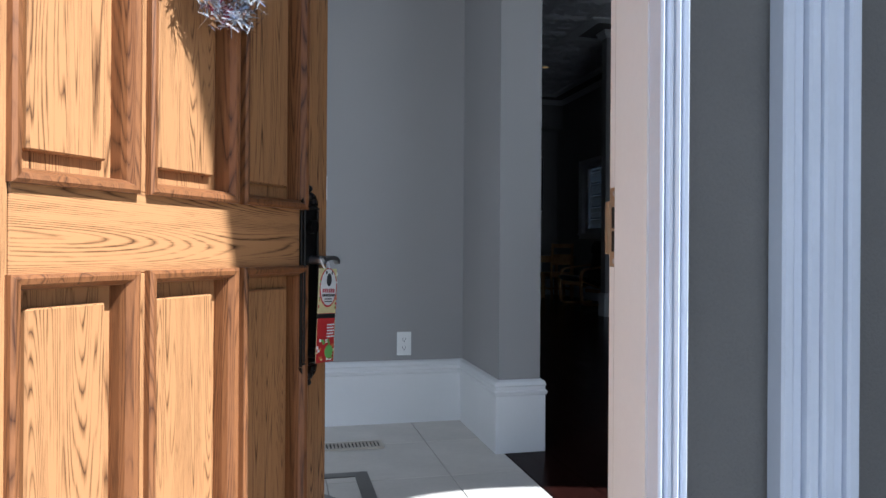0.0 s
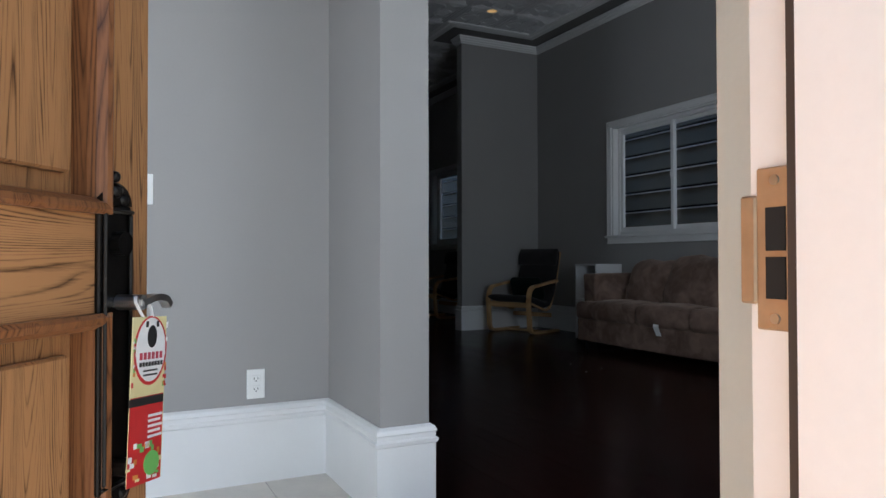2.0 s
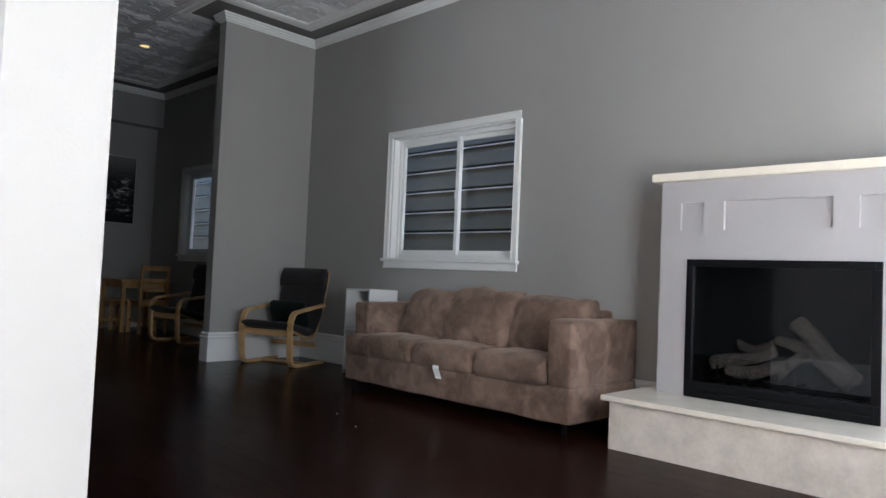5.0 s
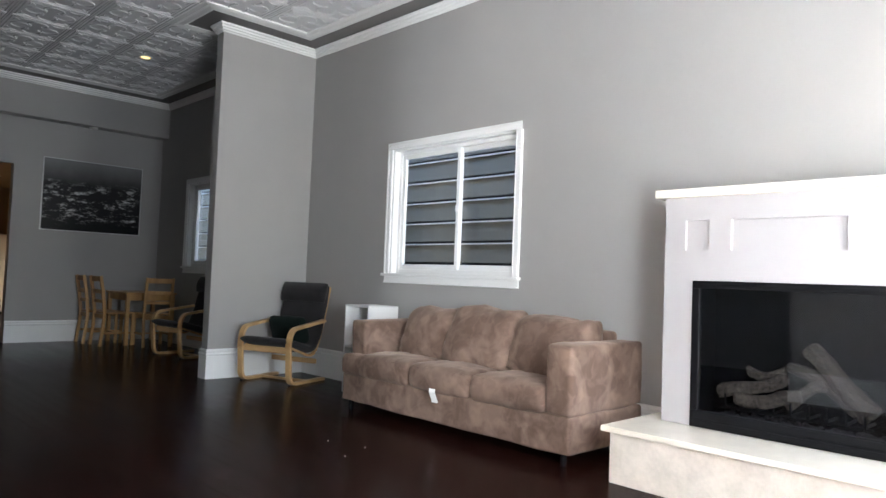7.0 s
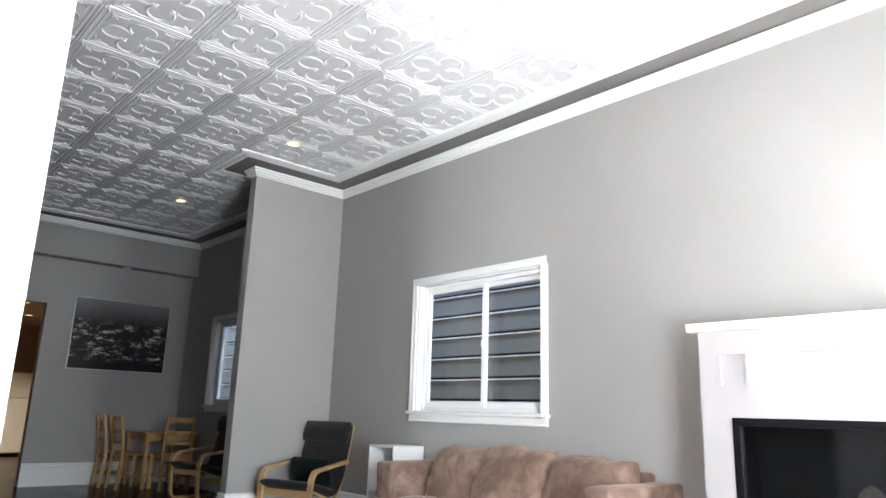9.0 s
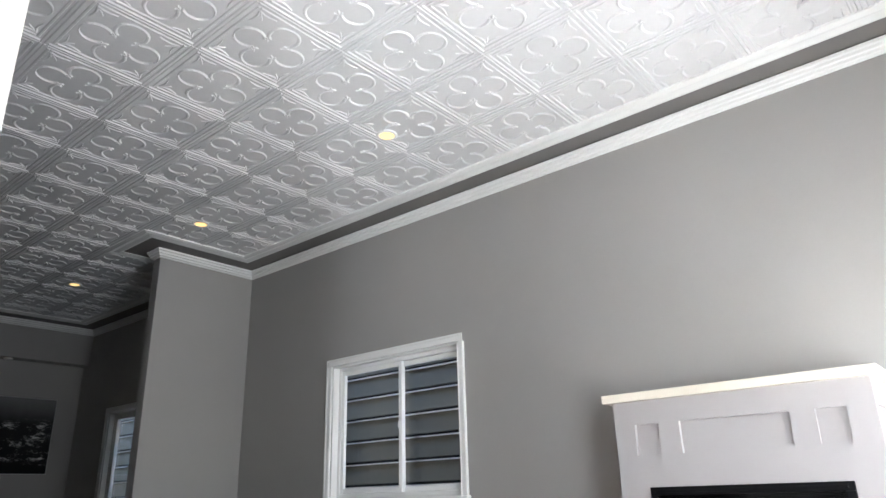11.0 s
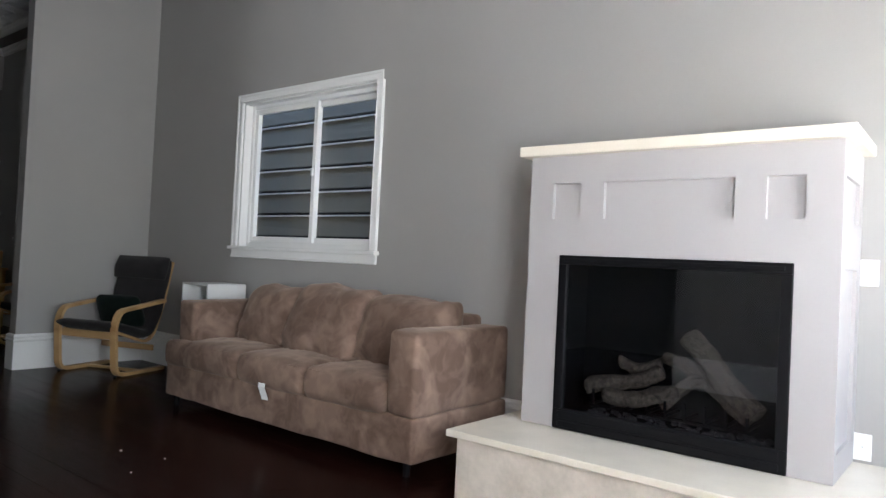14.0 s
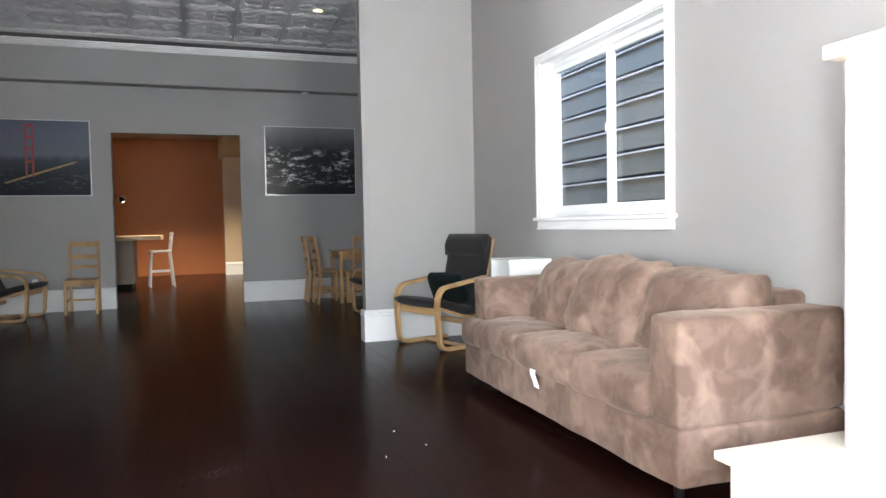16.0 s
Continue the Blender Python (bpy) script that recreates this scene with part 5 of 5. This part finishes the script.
dining_chair(pose(1.665, 12.96, 0, 0, 0, 1), "golden pine ladder-back chair against the grey wall")
dining_chair(pose(4.86, 12.98, 0, 0, 0, 88), "golden pine ladder-back chair at the dining table")
dining_chair(pose(4.93, 12.58, 0, 0, 0, 93), "golden pine ladder-back chair at the dining table")
dining_chair(pose(5.34, 12.27, 0, 0, 0, 176), "golden pine ladder-back chair pushed under the dining table")

tb = thing("dining_table", "small golden pine dining table in the corner", "table", m=pose(5.35, 12.74, 0))
part("tabletop", B(((-0.36, -0.40, 0.715), (0.36, 0.40, 0.740)), bevel=0.005, seg=2), PINE, tb)
for sx in (-1, 1):
    for sy in (-1, 1):
        part("leg", B(((sx * 0.315 - 0.025, sy * 0.355 - 0.025, 0), (sx * 0.315 + 0.025, sy * 0.355 + 0.025, 0.715)), bevel=0.004), PINE, tb)
    part("apron", B(((sx * 0.315 - 0.011, -0.33, 0.625), (sx * 0.315 + 0.011, 0.33, 0.715))), PINE, tb)
    part("apron", B(((-0.29, sx * 0.355 - 0.011, 0.625), (0.29, sx * 0.355 + 0.011, 0.715))), PINE, tb)

sh = thing("shelf_unit", "narrow white open shelf unit beside the sofa", "shelf", m=pose(5.56, 7.60, 0))
for y in (-0.18, 0.165):
    part("side_panel", B(((-0.18, y, 0.0), (0.175, y + 0.015, 0.82)), bevel=0.001), WHITE, sh)
for z in (0.04, 0.42, 0.805):
    part("shelf_board", B(((-0.178, -0.165, z - 0.0), (0.160, 0.165, z + 0.015))), WHITE, sh)
part("back_panel", B(((0.160, -0.165, 0.0), (0.175, 0.165, 0.82))), WHITE, sh)


# ---------------------------------------------------------------- pictures
SILVER = mat("thin_silver_frame", (0.55, 0.55, 0.56), 0.3, metal=0.8, vary=0.05, bump=0.0)


def picture_mat(name, stops, axis_scale, speck, speck_scale, low, high):
    """A printed photograph: tones that change with height, broken up by noise, with bright specks."""
    m = bpy.data.materials.new(name)
    m.use_nodes = True
    n, l = m.node_tree.nodes, m.node_tree.links
    b = n["Principled BSDF"]
    b.inputs["Roughness"].default_value, b.inputs["Specular IOR Level"].default_value = 0.3, 0.25
    tc, sep = n.new("ShaderNodeTexCoord"), n.new("ShaderNodeSeparateXYZ")
    l.new(tc.outputs["Object"], sep.inputs[0])
    wob = n.new("ShaderNodeTexNoise")
    wob.inputs["Scale"].default_value, wob.inputs["Detail"].default_value = 6.0, 6
    l.new(tc.outputs["Object"], wob.inputs["Vector"])
    h = n.new("ShaderNodeMath")
    h.operation, h.inputs[1].default_value = "MULTIPLY_ADD", 0.14
    l.new(wob.outputs[0], h.inputs[0])
    l.new(sep.outputs[2], h.inputs[2])
    mr = n.new("ShaderNodeMapRange")
    mr.inputs["From Min"].default_value, mr.inputs["From Max"].default_value = 0.07, axis_scale + 0.07
    l.new(h.outputs[0], mr.inputs["Value"])
    ramp = n.new("ShaderNodeValToRGB")
    el = ramp.color_ramp.elements
    el[0].position, el[0].color = stops[0][0], (*stops[0][1], 1)
    el[1].position, el[1].color = stops[-1][0], (*stops[-1][1], 1)
    for p, c in stops[1:-1]:
        e = el.new(p)
        e.color = (*c, 1)
    l.new(mr.outputs[0], ramp.inputs[0])
    vor, msk, mix = n.new("ShaderNodeTexNoise"), n.new("ShaderNodeMapRange"), n.new("ShaderNodeMix")
    vor.inputs["Scale"].default_value, vor.inputs["Detail"].default_value, vor.inputs["Roughness"].default_value = speck_scale, 6, 0.75
    mpg = n.new("ShaderNodeMapping")
    mpg.inputs["Scale"].default_value = (0.55, 1, 1.5)
    l.new(tc.outputs["Object"], mpg.inputs[0])
    l.new(mpg.outputs[0], vor.inputs["Vector"])
    msk.inputs["From Min"].default_value, msk.inputs["From Max"].default_value = 0.53, 0.68
    l.new(vor.outputs[0], msk.inputs["Value"])
    win0, win1, mul, mul2 = n.new("ShaderNodeMapRange"), n.new("ShaderNodeMapRange"), n.new("ShaderNodeMath"), n.new("ShaderNodeMath")
    win0.inputs["From Min"].default_value, win0.inputs["From Max"].default_value = low, low + 0.12
    win1.inputs["From Min"].default_value, win1.inputs["From Max"].default_value = high, high - 0.10
    l.new(mr.outputs[0], win0.inputs["Value"])
    l.new(mr.outputs[0], win1.inputs["Value"])
    mul.operation = mul2.operation = "MULTIPLY"
    l.new(win0.outputs[0], mul.inputs[0])
    l.new(win1.outputs[0], mul.inputs[1])
    l.new(mul.outputs[0], mul2.inputs[0])
    l.new(msk.outputs[0], mul2.inputs[1])
    mix.data_type = "RGBA"
    mix.inputs["B"].default_value = (*speck, 1)
    l.new(mul2.outputs[0], mix.inputs["Factor"])
    l.new(ramp.outputs[0], mix.inputs["A"])
    l.new(mix.outputs["Result"], b.inputs["Base Color"])
    return m


def picture(name, label, x0, x1, z0, z1, print_mat):
    """A framed print on the dining room wall."""
    p = thing(name, label, "picture", "framed prints on the dining wall", pose((x0 + x1) / 2, FAR, z0))
    w, h = (x1 - x0) / 2, z1 - z0
    part("print", B(((-w + 0.012, -0.022, 0.012), (w - 0.012, -0.004, h - 0.012))), print_mat, p)
    part("frame", B(((-w, -0.030, 0.0), (w, 0.0, 0.012)), ((-w, -0.030, h - 0.012), (w, 0.0, h)), ((-w, -0.030, 0.012), (-w + 0.012, 0.0, h - 0.012)), ((w - 0.012, -0.030, 0.012), (w, 0.0, h - 0.012)), bevel=0.001), SILVER, p)
    return p, w, h


CITY = picture_mat("night_city_print", [(0.0, (0.006, 0.006, 0.007)), (0.25, (0.012, 0.012, 0.013)), (0.55, (0.02, 0.02, 0.021)), (0.66, (0.02, 0.02, 0.021)), (0.74, (0.06, 0.06, 0.06)), (1.0, (0.19, 0.19, 0.195))], 1.0, (0.68, 0.68, 0.68), 9.0, 0.10, 0.74)
BAY = picture_mat("bay_bridge_print", [(0.0, (0.012, 0.014, 0.018)), (0.30, (0.022, 0.027, 0.034)), (0.48, (0.05, 0.058, 0.07)), (0.56, (0.13, 0.14, 0.17)), (1.0, (0.12, 0.13, 0.17))], 1.0, (0.10, 0.11, 0.12), 20.0, 0.05, 0.40)
picture("picture", "black and white night city print in a thin silver frame", 4.10, 5.462, 1.572, 2.602, CITY)
bay, bw, bh = picture("picture", "print of a red suspension bridge in a thin silver frame", 0.345, 1.776, 1.575, 2.604, BAY)
REDPAINT = mat("printed_bridge_red", (0.30, 0.045, 0.035), 0.4, vary=0.15, scale=20, bump=0.0)
DECK = mat("printed_bridge_deck", (0.30, 0.20, 0.07), 0.4, vary=0.3, scale=20, bump=0.0)
tower = bmesh.new()
for x in (-0.075, 0.005):
    box(tower, (x, -0.0235, 0.26), (x + 0.024, -0.022, 0.97))
for z, t in ((0.93, 0.03), (0.78, 0.028), (0.62, 0.026), (0.45, 0.03)):
    box(tower, (-0.051, -0.0235, z), (0.005, -0.022, z + t))
part("printed_tower", tower, REDPAINT, bay)
deck = bmesh.new()
prism(deck, [(-0.34, 0.18), (-0.30, 0.17), (0.50, 0.44), (0.56, 0.47), (0.50, 0.465), (0.0, 0.30)], -0.0232, -0.022, lambda u, v, w: (u, w, v))
part("printed_deck", deck, DECK, bay)
cab = bmesh.new()
for k in range(12):
    a0, a1 = k / 12, (k + 1) / 12
    f = lambda s: (-0.075 - 0.60 * s, 0.95 - 0.50 * s * (1.25 - 0.25 * s))
    (u0, v0), (u1, v1) = f(a0), f(a1)
    prism(cab, [(u0, v0), (u1, v1), (u1, v1 + 0.008), (u0, v0 + 0.008)], -0.0232, -0.022, lambda u, v, w: (u, w, v))
part("printed_cable", cab, REDPAINT, bay)


# ---------------------------------------------------------------- kitchen
BUTCHER = wood("butcher_block", (0.40, 0.26, 0.13), (0.62, 0.45, 0.26), 0.4, "X", 10, 0.1, rings=False, contrast=(0.2, 0.8))
TAUPE = mat("taupe_cabinet_paint", (0.22, 0.19, 0.16), 0.5, vary=0.05)
ENAMEL = mat("white_enamel", (0.74, 0.72, 0.68), 0.3, vary=0.03, bump=0.02)
ct = thing("kitchen_island", "taupe kitchen island with a butcher block top", "kitchen island", m=pose(1.55, 16.9, 0))
part("cabinet", B(((-0.55, -0.38, 0.10), (0.42, 0.38, 0.90)), bevel=0.004), TAUPE, ct)
part("plinth", B(((-0.53, -0.34, 0.0), (0.38, 0.34, 0.10))), BLACK, ct)
part("worktop", B(((-0.62, -0.45, 0.90), (0.90, 0.45, 0.985)), bevel=0.005, seg=2), BUTCHER, ct, "pale butcher block worktop")
for k in range(2):
    part("door", B(((-0.53 + 0.475 * k, -0.40, 0.13), (-0.07 + 0.475 * k, -0.38, 0.87)), bevel=0.003), TAUPE, ct)

st = thing("bar_stool", "white wooden bar stool with a slatted back", "stool", m=pose(2.40, 17.0, 0, 0, 0, -82))
for s in (-1, 1):
    part("leg", sweep(bmesh.new(), [(s * 0.20, -0.20, 0.0), (s * 0.165, -0.165, 0.66)], 0.034, 0.034, (1, 0, 0)), ENAMEL, st)
    part("back_post", sweep(bmesh.new(), [(s * 0.20, 0.23, 0.0), (s * 0.165, 0.17, 0.66), (s * 0.165, 0.22, 1.04)], 0.034, 0.034, (1, 0, 0)), ENAMEL, st)
    part("stretcher", B(((s * 0.185 - 0.010, -0.175, 0.28), (s * 0.185 + 0.010, 0.19, 0.31)), bevel=0.003), ENAMEL, st)
for y in (-0.185, 0.19):
    part("stretcher", B(((-0.175, y - 0.01, 0.24), (0.175, y + 0.01, 0.27)), bevel=0.003), ENAMEL, st)
part("seat", B(((-0.20, -0.20, 0.66), (0.20, 0.18, 0.695)), bevel=0.01, seg=2), ENAMEL, st)
for z in (0.86, 0.99):
    part("back_slat", B(((-0.15, 0.19, z - 0.03), (0.15, 0.21, z + 0.03)), bevel=0.004), ENAMEL, st)

fr = thing("refrigerator", "white two-door refrigerator in the kitchen", "refrigerator", m=pose(4.64, 19.55, 0))
part("body", B(((-0.34, -0.30, 0.05), (0.34, 0.36, 1.68)), bevel=0.012, seg=2), ENAMEL, fr)
part("toe_kick", B(((-0.31, -0.28, 0.0), (0.31, 0.30, 0.05))), BLACK, fr)
for z0, z1 in ((0.07, 1.15), (1.165, 1.67)):
    dd = part("door", B(((-0.34, -0.36, z0), (0.34, -0.305, z1)), bevel=0.012, seg=2), ENAMEL, fr)
    part("handle", B(((-0.31, -0.395, (z1 - 0.42) if z0 < 0.5 else z0 + 0.05), (-0.285, -0.36, (z1 - 0.05) if z0 < 0.5 else z0 + 0.36)), bevel=0.006), ENAMEL, dd)
tl = thing("task_lamp", "dark metal task lamp with a lit bulb on the island", "lamp", m=pose(1.35, 16.60, 0.986))
part("base", tube(bmesh.new(), (0, 0, 0), (0, 0, 0.022), 0.085, 24, 0.075), BRONZE, tl)
part("pole", tube(bmesh.new(), (0, 0, 0.02), (0, 0, 0.76), 0.009, 12), BRONZE, tl)
part("arm", tube(bmesh.new(), (0, 0, 0.75), (0.44, -0.03, 0.735), 0.008, 12), BRONZE, tl)
shade = bmesh.new()
k = 24
prof = [(0.016, 0.10), (0.028, 0.095), (0.050, 0.060), (0.072, 0.0), (0.068, 0.0), (0.046, 0.056), (0.02, 0.088)]
rings = [[shade.verts.new((r * math.cos(2 * math.pi * i / k), r * math.sin(2 * math.pi * i / k), z)) for i in range(k)] for r, z in prof]
for r0, r1 in zip(rings, rings[1:]):
    for i in range(k):
        shade.faces.new((r0[i], r0[(i + 1) % k], r1[(i + 1) % k], r1[i]))
tilt = pose(0.47, -0.04, 0.64, 18, -30, 0)
shade.transform(tilt)
head = part("shade", shade, BRONZE, tl, smooth=True)
bulb = bmesh.new()
bmesh.ops.create_uvsphere(bulb, u_segments=16, v_segments=10, radius=0.036, matrix=tilt @ Matrix.Translation((0, 0, 0.012)))
part("bulb", bulb, glow("white_hot_bulb", (1.0, 0.85, 0.62), 1.2), head, "glowing bulb", True)
run("baseboard_kitchen", SKIRT, WHITE, "tall white baseboard in the kitchen", [(4.15, 19.6), (3.66, 19.6)], "baseboard")

# scraps on the floor
for k, (x, y, s) in enumerate(((4.15, 6.23, 0.006), (4.24, 5.95, 0.004), (4.01, 5.85, 0.005), (4.19, 3.64, 0.008))):
    pc = thing("paper_scrap", "tiny torn white scrap on the dark floor", "scrap", "scraps on the floor", pose(x, y, 0.0, 0, 0, 40 * k))
    bm = bmesh.new()
    prism(bm, [(-s, -s * 0.5), (s * 0.7, -s * 0.6), (s, s * 0.3), (0, s * 0.6), (-s * 0.8, s * 0.4)], 0.0005, 0.004, lambda u, v, w: (u, v, w))
    part("scrap", bm, PAPER, pc)

# a dry smear of dust on the boards
dust = bmesh.new()
rnd = random.Random(14)
for _ in range(160):
    u, v = rnd.gauss(0, 0.060), rnd.gauss(0, 0.045)
    x, y, w = 3.24 + u, 5.93 + v + 0.4 * u, rnd.uniform(0.001, 0.004)
    prism(dust, [(x - w, y - w * 0.3), (x + w * 0.8, y - w * 0.5), (x + w, y + w * 0.4), (x - w * 0.6, y + w * 0.5)], 0.0003, 0.0009, lambda u, v, w: (u, v, w))
tagged(new("dust_smear", mesh_of(dust, "dust_smear", mat("grey_floor_dust", (0.06, 0.053, 0.05), 0.9, vary=0.3, scale=40, bump=0.0))), "dry grey smear of dust on the dark boards", "dust", kind="stuff")

# floor register in the entrance
rg = thing("floor_register", "beige metal floor register in the tiled entrance", "vent", m=pose(0.90, 3.97, 0.0))
REG = mat("beige_register_metal", (0.50, 0.45, 0.38), 0.4, metal=0.2, vary=0.05)
part("frame", B(((-0.15, -0.055, 0.0), (0.15, -0.040, 0.006)), ((-0.15, 0.040, 0.0), (0.15, 0.055, 0.006)), ((-0.15, -0.040, 0.0), (-0.135, 0.040, 0.006)), ((0.135, -0.040, 0.0), (0.15, 0.040, 0.006))), REG, rg)
part("backing", B(((-0.135, -0.04, 0.0003), (0.135, 0.04, 0.001))), DARK, rg)
louvre = mesh_of(B(((-0.0045, -0.04, 0.001), (0.0045, 0.04, 0.005))), "louvre", REG)
for k in range(17):
    ob = new("louvre", louvre)
    ob.parent, ob.location = rg, (-0.124 + 0.0155 * k, 0, 0)


# ---------------------------------------------------------------- floor pieces
def piece(w, d, t, e, name, material):
    """A flat piece with chamfered top edges, its top at z = 0, its corner at the origin."""
    v = [(0, 0, -t), (w, 0, -t), (w, d, -t), (0, d, -t), (0, 0, -e), (w, 0, -e), (w, d, -e), (0, d, -e), (e, e, 0), (w - e, e, 0), (w - e, d - e, 0), (e, d - e, 0)]
    f = [(3, 2, 1, 0)]
    for a in (0, 4):
        f += [(a, a + 1, a + 5, a + 4), (a + 1, a + 2, a + 6, a + 5), (a + 2, a + 3, a + 7, a + 6), (a + 3, a, a + 4, a + 7)]
    f.append((8, 9, 10, 11))
    me = bpy.data.meshes.new(name)
    me.from_pydata(v, [], f)
    me.materials.append(material)
    return me


tile_floor = setting("floor_entrance", B(((-0.6, FRONT - 0.02, -0.020), (1.522, 4.33, -0.004))), GROUT, "cream stone tiled entrance floor with grey joints", "floor")
TP = 0.457
cache = {}
for i in range(-4, 1):
    for j in range(-5, 1):
        x0, x1 = max(1.24 + i * TP, -0.6), min(1.24 + (i + 1) * TP, 1.522)
        y0, y1 = max(4.33 + (j - 1) * TP + 0.1, FRONT), min(4.33 + j * TP + 0.1, 4.33)
        if x1 - x0 < 0.02 or y1 - y0 < 0.02:
            continue
        key = (round(x1 - x0, 3), round(y1 - y0, 3))
        if key not in cache:
            cache[key] = piece(key[0] - 0.003, key[1] - 0.003, 0.012, 0.001, "floor_tile", TILE)
        ob = new("floor_tile", cache[key])
        ob.parent, ob.location = tile_floor, (x0 + 0.0015, y0 + 0.0015, 0)
medal = thing("floor_inlay", "dark stone inlay border with a curved motif in the tiles", "inlay", m=pose(0.46, 3.14, 0))
part("border", B(((-0.48, 0.43, 0.0), (0.48, 0.48, 0.003)), ((-0.48, -0.48, 0.0), (0.48, -0.43, 0.003)), ((-0.48, -0.43, 0.0), (-0.43, 0.43, 0.003)), ((0.43, -0.43, 0.0), (0.48, 0.43, 0.003))), INLAY, medal)
arc = bmesh.new()
for i in range(48):
    a0, a1 = 2 * math.pi * i / 48, 2 * math.pi * (i + 1) / 48
    prism(arc, [(r * math.cos(a), r * math.sin(a)) for r, a in ((0.37, a0), (0.41, a0), (0.41, a1), (0.37, a1))], 0.0, 0.003, lambda u, v, w: (u, v, w))
part("ring", arc, INLAY, medal)

board_floor = setting("floor", B(((1.526, FRONT, -0.021), (EAST, FAR + 0.15, -0.015)), ((0.0, 7.2, -0.021), (1.526, FAR + 0.15, -0.015)), ((-0.6, 4.45, -0.021), (1.526, 7.2, -0.015)), ((0.75, FAR + 0.15, -0.021), (5.35, 20.3, -0.015))), DARK, "dark stained wooden board floor", "floor")
BW = 0.088
plank_cache = {}
far_v, far_f = [], []
rnd = random.Random(21)


def plank(x, y, length, near):
    if length < 0.05:
        return
    length = round(length, 2)
    if length not in plank_cache:
        plank_cache[length] = piece(BW - 0.0005, length - 0.0005, 0.014, 0.0005, "floor_board", PLANK)
    me = plank_cache[length]
    if near:
        ob = new("floor_board", me)
        ob.parent, ob.location = board_floor, (x, y, rnd.uniform(-0.0003, 0.0003))
    else:
        base = len(far_v)
        far_v.extend((v.co.x + x, v.co.y + y, v.co.z) for v in me.vertices)
        far_f.extend([i + base for i in p.vertices] for p in me.polygons)


for i in range(-24, 49):
    x = 1.526 + i * BW
    start = FRONT if i >= 0 else 4.45
    y = start
    first = True
    while y < 20.3:
        length = rnd.choice((1.2, 1.5, 1.8, 2.1)) * (rnd.uniform(0.3, 1) if first else 1)
        first = False
        end = 20.3 if 0.75 < x < 5.3 else FAR if x > 0 else 7.1
        length = min(length, end - y)
        if length < 0.05:
            break
        if x + BW < EAST + 0.02 :
            plank(x, y, length, i >= 0 and y < 9.0)
        y += length
me = bpy.data.meshes.new("floor_boards_far")
me.from_pydata(far_v, [], far_f)
me.materials.append(PLANK)
ob = tagged(new("floor_boards", me), kind="stuff")
ob.parent = board_floor
